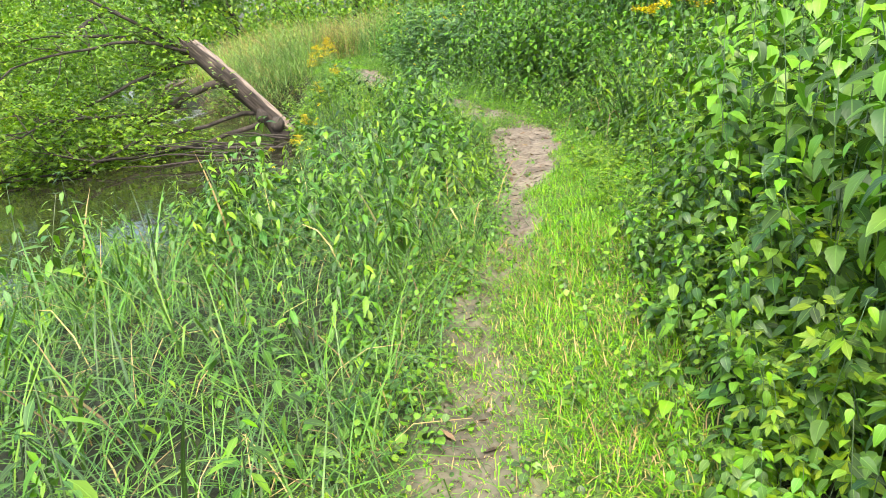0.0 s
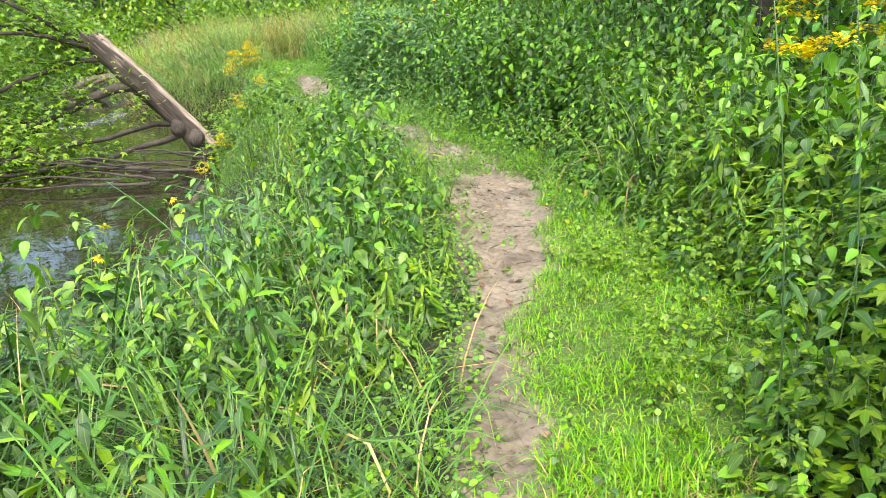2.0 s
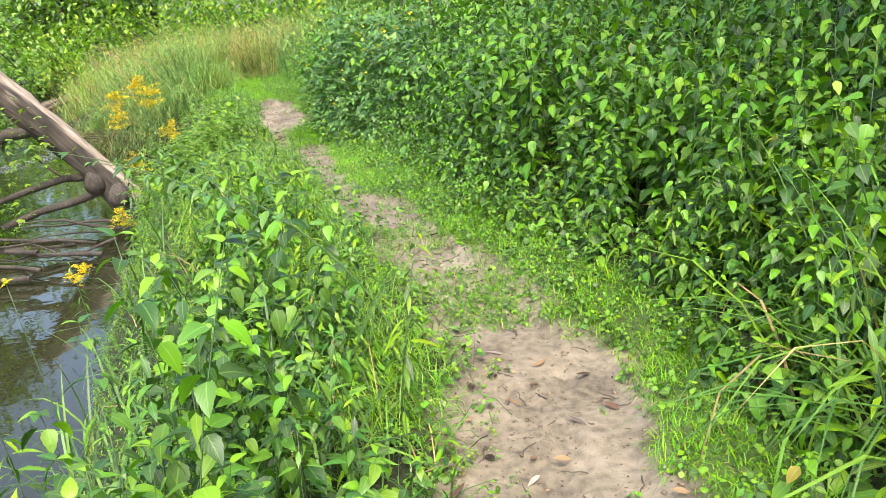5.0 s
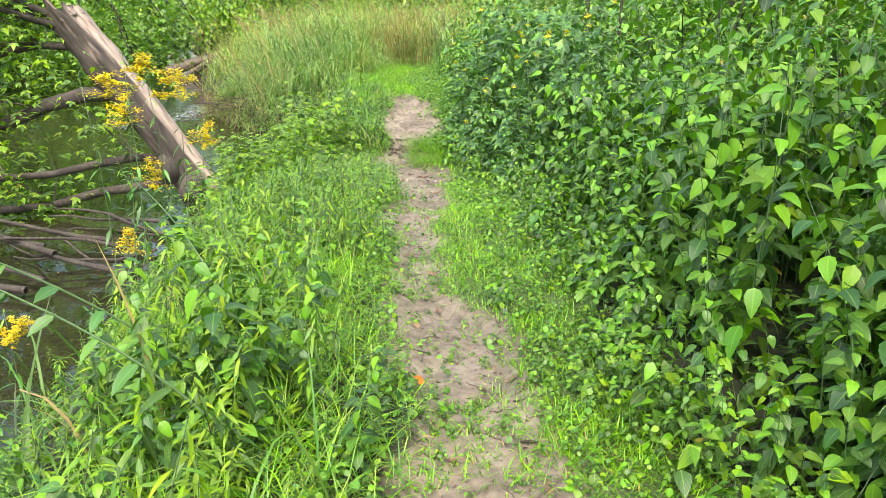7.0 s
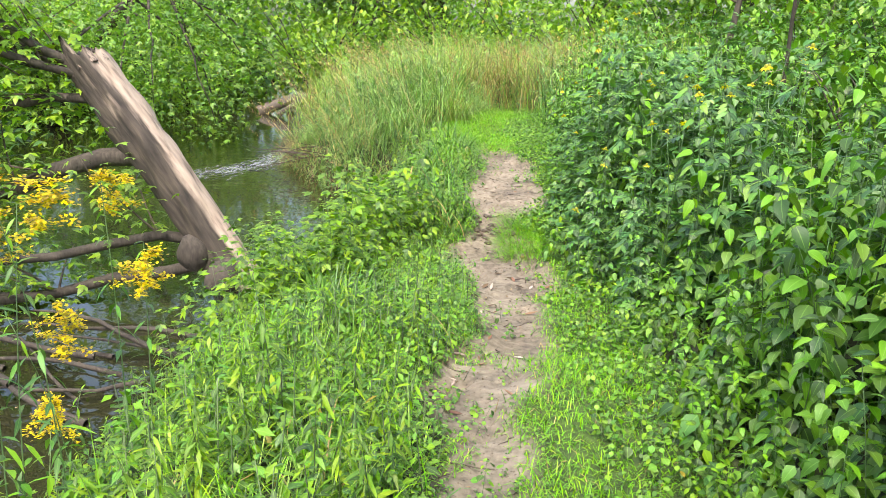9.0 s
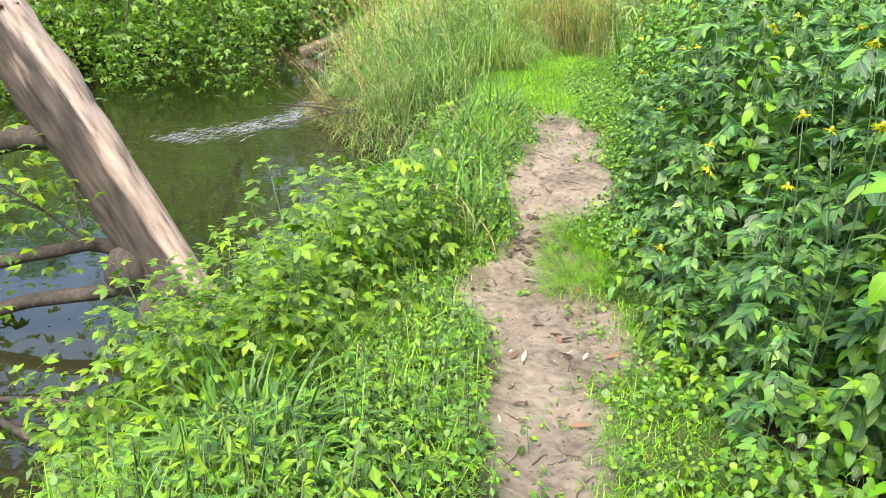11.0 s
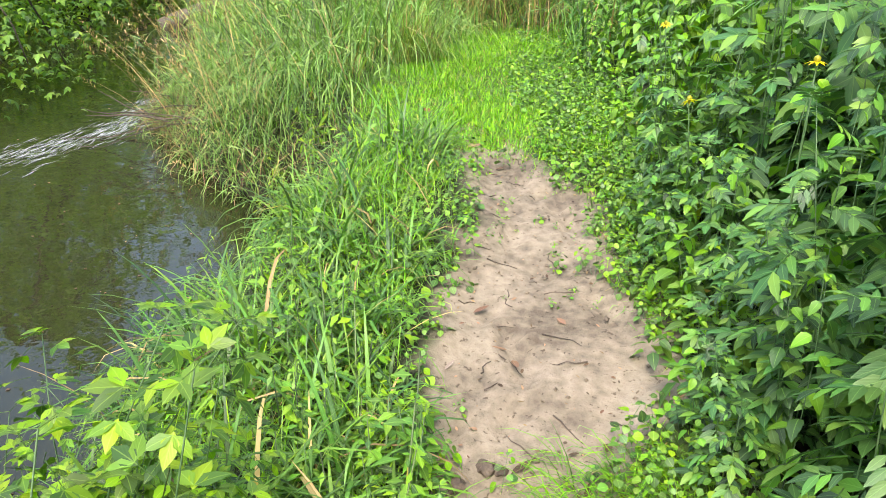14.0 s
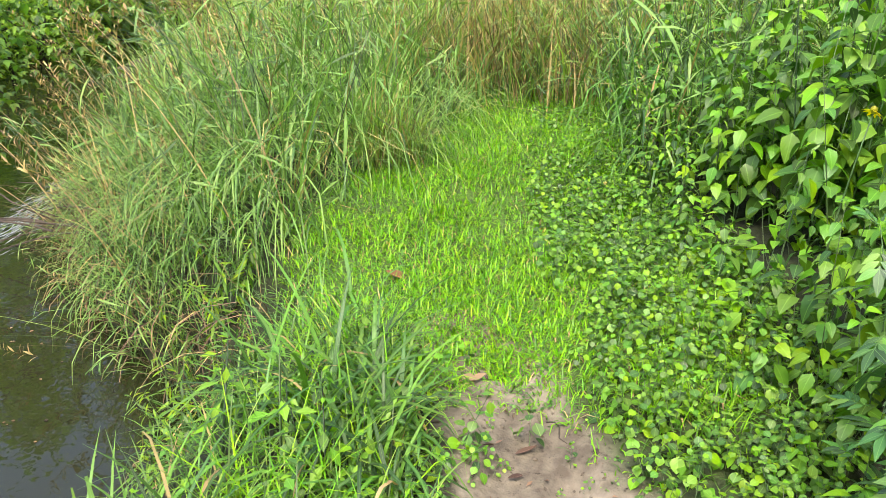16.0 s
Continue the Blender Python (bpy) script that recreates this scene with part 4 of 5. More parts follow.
x2, y2 = spots(2600, -2.3, 0.8, 22.2, 25.5, lambda a, b: band(f_edge(a, b), 0.05, 1.6, 0.2))
xr, yr = spots(500, -2.3, 0.8, 21.9, 25.5, lambda a, b: band(f_edge(a, b), 0.05, 1.6, 0.2))
mass("reed_stems", REEDS, xr, yr, u(0.6, 1.1, len(xr)), "leafy reed stems beside the nettles", "reeds", 0.35)
x3, y3 = spots(11500, -5.2, 0.6, 0.2, 11.5, lambda a, b: bank(a, b) * smooth((f_left(a, b) - 0.15) / 0.5) * clump(a, b, 57))
hgt = np.concatenate([u(0.6, 1.25, len(x)), u(0.6, 1.25, len(x2)), u(0.35, 0.8, len(x3))])
x, y = np.concatenate([x, x2, x3]), np.concatenate([y, y2, y3])
blades("canary_grass", [GRASS, STRAW], x, y, hgt, 0.014, "tall canary grass among the nettles", "grass", bend=(0.4, 1.6), k=5, lean=0.45, flop=1.1, mix=lambda a, b: 0.06 + 0 * a)
x, y = spots(170, 0.8, 3.4, 5, 9.6, lambda a, b: band(f_edge(a, b), 0.1, 1.5, 0.2))
plant_out(LANCES, x, y, u(0.8, 1.25, len(x)), "willowherbs in the thicket", 0.25)


# ---- fallen tree ----
def wander(p0, d, length, n, wob, seed, sag=0.0):
    r = np.random.default_rng(seed)
    d = np.array(d, float) / np.linalg.norm(d)
    pts, p = [np.array(p0, float)], np.array(p0, float)
    for i in range(n):
        d = d + r.normal(0, wob, 3) + np.array([0, 0, -sag / n])
        d /= np.linalg.norm(d)
        p = p + d * length / n
        pts.append(p.copy())
    return np.array(pts)


def log_tube(pts, radii, sides, seed, rough=0.08, snap=0.0):
    """A trunk with a lobed, uneven skin."""
    v, f, uv = tube(pts, radii, sides)
    r = np.random.default_rng(seed)
    n = len(pts)
    lob = 1 + rough * np.interp(np.arange(sides), np.arange(0, sides + 1, 2), r.uniform(-1, 1, len(np.arange(0, sides + 1, 2))))
    g = np.arange(sides) * 2 * np.pi / sides
    for i in range(n):
        k = slice(i * sides, (i + 1) * sides)
        knots = (vnoise(np.cos(g) * 2 + 5, np.sin(g) * 2 + i * 0.35, 1.0, seed) - 0.5) * 2.2 * rough + (vnoise(np.cos(g) * 6, np.sin(g) * 6 + i * 0.3, 1.0, seed + 1) - 0.5) * rough
        v[k] = pts[i] + (v[k] - pts[i]) * (lob + knots)[:, None]
    if snap:
        d = (pts[-1] - pts[-2]) / np.linalg.norm(pts[-1] - pts[-2])
        for i in (n - 1, n - 2):
            for j in range(sides):
                v[i * sides + j] += d * snap * (0.5 + 0.5 * np.cos(2 * np.pi * j / sides - 1.2) + r.uniform(-0.25, 0.25)) * (1.0 if i == n - 1 else 0.4)
        v[-1] -= d * snap * 0.3
    return v, f, uv


TB, TT = np.array([-2.92, 16.46, -0.78]), np.array([-4.72, 16.77, 1.16])
tree = new("fallen_tree")
tree.location = TB
tagged(tree, "fallen weathered tree with broken trunk and leafy limbs over the river", "fallen tree")


def tree_part(name, heap, mats, parent=tree, label=""):
    return heap.thing(name, mats, label, parent=parent)


axis = (TT - TB) / np.linalg.norm(TT - TB)
tp = np.array([TB + (TT - TB) * s + np.array([0, 0, 0.06 * np.sin(s * 3.1)]) for s in np.linspace(0, 1, 30)]) - TB
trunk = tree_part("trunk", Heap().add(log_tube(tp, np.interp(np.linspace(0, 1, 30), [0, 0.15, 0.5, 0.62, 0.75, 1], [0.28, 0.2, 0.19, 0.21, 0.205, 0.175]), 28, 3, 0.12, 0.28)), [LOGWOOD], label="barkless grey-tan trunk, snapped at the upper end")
sp = Heap()
for i in range(9):
    g = i * 0.7
    side = np.cross(axis, (0, 0, 1))
    side /= np.linalg.norm(side)
    o = (TT - TB) + 0.15 * (np.cos(g) * side + np.sin(g) * np.cross(side, axis))
    sp.add(tube([o - axis * 0.1, o + axis * u(0.03, 0.16)], [0.06, 0.008], 4))
lft = np.cross((0, 0, 1.0), axis)
lft /= np.linalg.norm(lft)
o = (TT - TB) + lft * 0.12
sp.add(tube([o - axis * 0.25, o + axis * 0.12, o + axis * 0.3 + np.array([0, 0, 0.03])], [0.075, 0.05, 0.008], 6))
tree_part("splintered_end", sp, [LOGWOOD], trunk)
# where on the trunk (or, past 1, on an earlier limb), which way, how long, how thick
for i, (dx, dy, dz, r0) in enumerate(((-0.25, -0.15, 0.12, 0.15), (-0.55, -0.12, 0.3, 0.11), (0.1, 0.1, 0.1, 0.2), (-0.3, 0.12, -0.1, 0.14))):
    dx, dz = dx + 0.1, dz + 0.2
    kp = np.array([(dx, dy, dz - 0.16), (dx, dy, dz), (dx - 0.08, dy - 0.05, dz + 0.13)])
    kp = np.array([kp[0] + (kp[2] - kp[0]) * s for s in np.linspace(0, 1, 7)])
    tree_part("root_knot", Heap().add(log_tube(kp, r0 * np.sin(np.linspace(0.5, 2.9, 7)), 14, 60 + i, 0.2)), [BARK], trunk, "dark gnarled knot")
BOUGHS = [(0.62, (-1, -0.1, 0.05), 4.2, 0.09), (0.9, (-1, 0.0, 0.45), 3.6, 0.06), (0.27, (-1, -0.1, 0.0), 4.2, 0.052), (0.2, (-1, -0.42, -0.14), 4.6, 0.058),
          (0.97, (-1, -0.5, 0.35), 4.4, 0.045), (0.93, (-1, -0.9, 0.45), 4.6, 0.04), (0.85, (-1, -0.7, 0.12), 5.0, 0.045),
          (10.3, (-0.9, -1.0, 0.1), 4.2, 0.045), (10.45, (-0.7, -1.2, 0.3), 4.4, 0.04), (13.35, (-0.6, -1.3, 0.05), 4.2, 0.04), (13.5, (-0.8, -1.0, 0.25), 3.8, 0.035), (12.5, (-0.7, -1.2, 0.15), 3.8, 0.035)]
laid = []
SPRAY = Heap()
for g, s in ((0, 1.0), (0.9, 0.7), (-0.9, 0.7)):
    SPRAY.add(leaf(k=2, width=0.5, belly=0.45, droop=0.25), [(0, 0.3, 0)], turns(g, 0), 0.65 * s)
SPRAY = SPRAY.template()
elderleaves = Heap()
for i, (s, d, ln, r0) in enumerate(BOUGHS):
    p0 = (TT - TB) * s if s < 2 else laid[int(s) - 10][int(round((s % 1) * 10))]
    pts = wander(p0, d, ln, 10, 0.17, 40 + i, 0.3)
    lz = WATER - TB[2] + 0.03
    pts[:, 2] = np.maximum(pts[:, 2], lz + u(0, 0.1))
    laid.append(pts)
    limb = tree_part("limb", Heap().add(tube(pts, np.linspace(r0, 0.01, 11), 7)), [BARK], label="dark bare-barked limb")
    for j in range(13):
        q = rng.integers(1, 11)
        dd = np.array([-0.7, u(-1, 1), u(-0.25, 0.9)])
        tpts = wander(pts[q], dd, u(0.5, 1.2), 5, 0.16, 300 + i * 20 + j, 0.2)
        tree_part("twig", Heap().add(tube(tpts, np.linspace(0.012, 0.003, 6), 4)), [TWIG], limb)
        m = 75
        k = rng.integers(1, 6, m)
        pos = tpts[k] + rng.normal(0, 0.2, (m, 3))
        pos[:, 2] = np.maximum(pos[:, 2], lz)
        elderleaves.add(SPRAY, pos, turns(u(0, 6.28, m), u(-0.7, 0.3, m), u(-0.4, 0.4, m)), u(0.1, 0.19, m))
tree_part("foliage", elderleaves, [ELDER], label="yellow-green leaf sprays")

# drifted dead branches caught under the trunk
for i in range(14):
    p0 = np.array([u(-3.6, -2.3), u(13.4, 15.6), u(-0.78, -0.6)])
    pts = wander(p0, (-1, u(-0.5, 0.4), u(-0.02, 0.12)), u(1.0, 2.4), 7, 0.12, 700 + i)
    pts[:, 2] = np.clip(pts[:, 2], WATER - 0.01, -0.45)
    Heap().add(tube(pts, np.linspace(u(0.012, 0.035), 0.006, 8), 6)).thing("driftwood_branch", [BARK], "bare grey dead branch lying in the shallow water", "branch", "driftwood")

for i in range(11):
    p0 = np.array([u(-5.7, -4.9), u(22.3, 23.3), u(-0.72, -0.25)])
    pts = wander(p0, (-1, u(-0.35, 0.15), u(-0.1, 0.08)), u(0.7, 1.6), 6, 0.1, 820 + i)
    pts[:, 2] = np.maximum(pts[:, 2], WATER + 0.01)
    Heap().add(tube(pts, np.linspace(u(0.006, 0.014), 0.003, 7), 5)).thing("driftwood_branch", [TWIG], "thin dark stick jutting from the reeds over the water", "branch", "driftwood")

# ---- flowers ----
def petals(n, ln, wd):
    h = Heap()
    a = np.arange(n) * 2 * np.pi / n
    h.add(leaf(k=2, width=wd, droop=0.3, fold=0.1, belly=0.55), np.zeros((n, 3)), turns(a, 0.0), ln)
    return h


CONEF = petals(9, 0.035, 0.36)
disc = Heap().add(tube([(0, 0, -0.004), (0, 0, 0.01), (0, 0, 0.018)], [0.008, 0.011, 0.004], 8))
disc_me, petal_me = disc.mesh("disc", [foliage("flower_disc", (0.2, 0.2, 0.02), (0.3, 0.28, 0.03), (0.35, 0.33, 0.05), vein=0)]), CONEF.mesh("petals", [PETAL])


def coneflower(x, y, z, s=1.0):
    zg = float(height(x, y))
    st = Heap().add(tube(wander((0, 0, 0), (u(-0.1, 0.1), u(-0.1, 0.1), 1), max(0.1, z - zg), 5, 0.03, int(abs(x * 991 + y * 77))), np.linspace(0.004, 0.002, 6), 4))
    top = st.v[0][-1]
    ob = st.thing("yellow_coneflower", [STEM], "yellow coneflower head on a thin green stem", "flower", "coneflower heads")
    ob.location = (x, y, zg)
    for nm, me in (("petals", petal_me), ("disc", disc_me)):
        c = new(nm, me)
        c.parent, c.location, c.rotation_euler, c.scale = ob, top, (u(-0.5, 0.5), u(-0.6, 0.2), u(0, 6)), (s, s, s)


cx, cy = spots(150, -1.8, 1.2, 15.2, 20.6, lambda a, b: band(f_edge(a, b), 0.0, 1.1, 0.15) * 0.8)
for a, b in zip(cx, cy):
    coneflower(a, b, float(height(a, b)) + 0.25 + 1.05 * float(thick_size(a, b)) * u(0.72, 1.12), u(0.75, 1.1))
for a, b, c in ((-0.47, 18.38, 1.05), (-0.75, 19.0, 0.8)):
    coneflower(a, b, c, 1.0)

for a, b, c in ((-1.3, 8.8, 0.42), (-1.22, 8.95, 0.34), (-1.35, 7.7, 0.35), (-1.2, 7.6, 0.28), (-1.4, 6.6, 0.45), (-1.32, 6.4, 0.36), (-1.5, 5.3, 0.4), (-1.2, 9.6, 0.5)):
    coneflower(a, b, c, u(0.9, 1.15))


def goldenrod(x, y, z, seed):
    zg = float(height(x, y))
    hgt = z - zg
    a, b = herb(hgt, 12, LANCE, 0.11, 2, 0.1, 4, 5, 0.004, seed, 0.1, 0.5, 0.4, 0.15)
    ob = a.thing("goldenrod_plant", [STEM], "goldenrod in full yellow bloom by the river", "goldenrod", "goldenrods")
    ob.location = (x, y, zg - 0.02)
    b.thing("foliage", [HERB], parent=ob)
    r = np.random.default_rng(seed)
    for i in range(11):
        h = Heap()
        g, t = r.uniform(0, 6.28), r.uniform(max(0.74, 1 - 0.17 / hgt), 1.0)
        ln = 0.13 * (1.15 - t) / 0.43 + 0.03
        m = 60
        s = r.uniform(0, 1, m)
        pos = np.stack([np.cos(g) * s * ln, np.sin(g) * s * ln, t * hgt + s * ln * 0.5 - s * s * ln * 0.4], -1) + r.normal(0, 0.008, (m, 3))
        h.add(SMALL, pos, turns(r.uniform(0, 6.28, m), r.uniform(-0.5, 0.8, m)), 0.017)
        h.thing("flower_spray", [GOLD], kind="stuff", parent=ob)


for i in range(4):
    a, b = u(-2.1, -1.3), u(12.0, 13.7)
    goldenrod(a, b, float(height(a, b)) + u(0.5, 0.95), 900 + i)
for i, (a, b, c) in enumerate(((-1.5, 12.5, 1.2), (-1.45, 12.7, 1.12), (-1.65, 12.45, 1.1), (-1.75, 12.8, 0.95), (-1.6, 13.2, 1.05), (1.25, 4.48, 1.5), (1.5, 4.55, 1.5))):
    goldenrod(a, b, c, 960 + i)

# a lone sapling at the water's edge
st, fo = herb(1.15, 5, ELDERLEAF, 0.15, 3, 0.4, 5, 6, 0.008, 77, 0.72, 0.9, 0.3, 0.05)
lone = st.thing("young_maple", [TWIG], "slender grey-stemmed maple sapling with a tuft of leaves", "sapling")
lone.location = (-2.95, 16.75, float(height(-2.95, 16.75)) - 0.05)
fo.thing("foliage", [ELDER], parent=lone)

# ---- long arching canes ----
def cane(x0, y0, dx, dy, rise, size, seed):
    r = np.random.default_rng(seed)
    zg = float(height(x0, y0))
    s = np.linspace(0, 1, 12)
    pts = np.stack([dx * s ** 1.5, dy * s ** 1.5, rise * (1.25 * s - 0.25 * s ** 2.5)], -1)
    ob = Heap().add(tube(pts, np.linspace(0.006, 0.002, 12), 5)).thing("arching_cane", [STEM], "long arching green stem leaning over the bank", "stem", "arching canes")
    ob.location = (x0, y0, zg)
    for i in range(3, 12):
        for sg in (-1, 1):
            lf = new("leaf", CANELEAF)
            lf.parent, lf.location = ob, pts[i]
            lf.rotation_euler = (r.uniform(-0.5, 0.2), r.uniform(-0.4, 0.4), np.arctan2(dy, dx) - 1.57 + sg * r.uniform(0.6, 1.2))
            q = size * (1.15 - 0.5 * s[i]) * r.uniform(0.8, 1.2)
            lf.scale = (q, q, q)


CANELEAF = Heap().add(leaf(k=7, width=0.42, belly=0.38, droop=0.3, teeth=0.08)).mesh("leaf", [foliage("cane_leaf", (0.04, 0.12, 0.016), (0.07, 0.19, 0.025), (0.12, 0.27, 0.04), single=True)])
for i, (a, b, c, d, e, f) in enumerate(((0.42, 9.45, -0.97, -0.07, 1.0, 0.1), (-0.2, 7.0, -0.9, 0.1, 0.6, 0.1), (0.1, 6.6, -1.0, 0.3, 0.55, 0.1), (-0.5, 8.2, -0.8, -0.2, 0.6, 0.1),
                                        (-0.1, 10.6, -1.0, -0.3, 0.8, 0.11), (-0.3, 10.9, -1.1, -0.6, 0.9, 0.1), (-0.4, 5.6, -0.7, 0.5, 0.75, 0.12), (-0.6, 11.6, -0.6, 0.3, 0.6, 0.13))):
    cane(a, b, c, d, e, f, 500 + i)

# flecks drifting on the river
x, y = spots(1500, -9.5, -2.6, 13, 26, lambda a, b: (f_bank(a, b) < -0.1) * (0.2 + 0.8 * clump(a, b, 95)))
n_ = len(x)
Heap().add(SMALL, np.stack([x, y, np.full(n_, WATER + 0.004)], -1), turns(u(0, 6.28, n_), np.zeros(n_)), u(0.008, 0.03, n_)).thing(
    "floating_flecks", [DEADLEAF], "pale flecks of debris floating on the river", "debris", kind="stuff")

# broken water off the point: pale strips for foam, sky glints painted in
m = 900
y = u(20.9, 24.5, m)
x = -6.85 - 0.25 * np.sin(y * 1.3) + rng.normal(0, 0.16, m) * (0.6 + (24.6 - y) * 0.25)
Heap().add(leaf(k=2, width=0.035, droop=0, fold=0, belly=0.5), np.stack([x, y, np.full(m, WATER + 0.006)], -1), turns(rng.normal(0.1, 0.14, m), np.zeros(m), u(-0.1, 0.1, m)), u(0.05, 0.3, m)).thing(
    "riffle_glints", [GLINT], "bright streaks of foam and painted sky glints on the current", "foam", kind="stuff")

# ---- litter on the path ----
lx, ly = spots(9000, -2.2, 1.6, 1.5, 21, lambda a, b: smooth(inside_path(a, b) / 0.1 + 0.9))
n = len(lx)
lit = Heap()
lit.add(leaf(k=3, width=0.5, droop=-0.3, fold=0.5), on_ground(lx, ly, 0.006), turns(u(0, 6.28, n), u(-0.2, 0.2, n), u(-0.4, 0.4, n)), np.where(u(0, 1, n) < 0.06, u(0.03, 0.07, n), u(0.006, 0.024, n)))
lit.thing("leaf_litter", [DEADLEAF], "dry brown leaf scraps scattered on the mud", "leaf litter", kind="stuff")
for i in range(230):
    y0 = u(2.2, 20.3)
    x0 = float(np.interp(y0, CY, CX)) + u(-0.3, 0.3)
    g, ln = u(0, 6.28), u(0.04, 0.17)
    t = np.linspace(0, 1, 5)
    px, py = x0 + np.cos(g) * ln * t + u(-0.01, 0.01, 5), y0 + np.sin(g) * ln * t + u(-0.01, 0.01, 5)
    Heap().add(tube(np.stack([px, py, height(px, py) + 0.004], -1), np.linspace(0.003, 0.0012, 5), 5)).thing("twig", [TWIG], "small dry twig lying on the mud path", "twig", "twigs on the path")


# dead leaves, each lying by itself
SHED = [foliage("pale_shed_leaf", (0.24, 0.19, 0.15), (0.36, 0.3, 0.25), (0.46, 0.41, 0.36), rough=0.8, glow=0.05, vein=0.3, single=True),
        foliage("brown_shed_leaf", (0.07, 0.04, 0.025), (0.12, 0.075, 0.045), (0.2, 0.13, 0.08), rough=0.8, glow=0.05, vein=0.3, single=True),
        foliage("orange_shed_leaf", (0.3, 0.12, 0.03), (0.4, 0.17, 0.05), (0.48, 0.22, 0.07), rough=0.75, glow=0.1, vein=0.3, single=True)]
SHED_ME = [Heap().add(leaf(k=6, width=w, belly=0.42, droop=d, fold=0.5)).mesh("fallen_leaf", [m]) for m, w, d in zip(SHED, (0.26, 0.3, 0.55), (-0.12, -0.2, -0.15))]
SHED_LABEL = ["pale dry willow leaf lying on the mud path", "curled dark brown dead leaf on the mud path", "orange-brown dead leaf lying on the grass"]


def shed_leaf(x, y, kind, size):
    ob = tagged(new("fallen_leaf", SHED_ME[kind]), SHED_LABEL[kind], "leaf", "dead leaves on the path")
    ob.matrix_basis = Matrix.LocRotScale((x, y, float(height(x, y)) + 0.006), Euler((u(-0.1, 0.15), u(-0.25, 0.25), u(0, 6.28))), (size, size, size))


lx, ly = spots(900, -2.2, 1.6, 7.5, 20.6, lambda a, b: band(inside_path(a, b), -0.02, 0.6, 0.08) * (0.35 + 0.65 * band(b, 14.5, 17.6, 0.6)))
for a, b in zip(lx[:170], ly[:170]):
    shed_leaf(a, b, int(u(0, 1) < 0.55), u(0.045, 0.1))
for a, b, s in ((-2.33, 20.85, 0.09), (0.25, 11.39, 0.07), (-0.75, 16.9, 0.07)):
    shed_leaf(a, b, 2, s)
for a, b, s in ((0.0, 2.66, 0.09), (0.1, 13.09, 0.08), (0.12, 2.5, 0.07)):
    shed_leaf(a, b, 0, s)

# slender dark stems behind the thicket
for i, (a, b, tall, r0) in enumerate(((0.75, 22.2, 3.6, 0.05), (1.2, 18.7, 3.4, 0.022))):
    ob = tagged(new("bare_young_tree"), "slender dark bare tree stem rising behind the nettles", "tree", "bare young trees")
    ob.location = (a, b, float(height(a, b)) - 0.05)
    tr = wander((0, 0, 0), (0.03, 0.0, 1), tall, 9, 0.025, 150 + i)
    Heap().add(tube(tr, np.linspace(r0, r0 * 0.55, 10), 8)).thing("trunk", [BARK], parent=ob)
    for j in range(5):
        lp = wander(tr[4 + j], (u(-1, 1), u(-0.6, 0.6), 0.5), u(0.5, 1.0), 5, 0.15, 170 + i * 9 + j)
        Heap().add(tube(lp, np.linspace(r0 * 0.3, 0.003, 6), 5)).thing("branch", [TWIG], parent=ob)
dp = np.array([(1.0, 20.0, 1.15), (1.15, 20.0, 1.3), (1.4, 20.05, 1.36), (1.65, 20.1, 1.3), (1.9, 20.1, 1.12), (2.0, 20.1, 0.6), (2.05, 20.1, 0.25)])
Heap().add(tube(dp, np.linspace(0.004, 0.012, 7), 6)).thing("dead_branch", [SHED[0]], "thin pale curved dead branch over the nettles", "branch")


# ---- trees ----
def tree_forms(seed, tall, crown_r, leaves, tpl, leaf_size, low, first=1):
    """Trunk with limbs, and a crown of leaf clumps with gaps."""
    r = np.random.default_rng(seed)
    a, b = Heap(), Heap()
    tr = wander((0, 0, -0.3), (r.uniform(-0.1, 0.1), r.uniform(-0.1, 0.1), 1), tall, 9, 0.07, seed)
    a.add(tube(tr, np.linspace(0.13, 0.02, 10) * tall / 8, 8))
    tips = []
    for i in range(16):
        s = int(r.integers(first, 10))
        g = r.uniform(0, 6.28)
        lp = wander(tr[s], (np.cos(g), np.sin(g), r.uniform(-0.1, 0.7)), crown_r * r.uniform(0.7, 1.1), 6, 0.15, seed * 50 + i, 0.5)
        a.add(tube(lp, np.linspace(0.04, 0.008, 7) * tall / 8, 5))
        tips += list(lp[2:])
    tips = np.array(tips)
    cl = tips[r.integers(len(tips), size=110)] + r.normal(0, 0.3, (110, 3)) * crown_r / 2.2
    per = leaves // 110
    pos = (cl[:, None] + r.normal(0, 0.22, (110, per, 3)) * crown_r / 2.2).reshape(-1, 3)
    pos = pos[pos[:, 2] > low]
    m = len(pos)
    b.add(tpl, pos, turns(r.uniform(0, 6.28, m), r.uniform(-0.9, 0.4, m), r.uniform(-0.5, 0.5, m)), r.uniform(0.7, 1.3, m) * leaf_size)
    return a, b


def stand(name, label, category, group, forms, places, mat):
    meshes = [(a.mesh("trunk", [BARK]), b.mesh("crown", [mat])) for a, b in forms]
    for i, (x, y, s) in enumerate(places):
        tm, cm = meshes[i % len(meshes)]
        ob = tagged(new(name), label, category, group)
        ob.matrix_basis = Matrix.LocRotScale((x, y, float(height(x, y))), Euler((0, 0, u(0, 6.28))), (s, s, s))
        for nm, me in (("trunk", tm), ("crown", cm)):
            new(nm, me).parent = ob


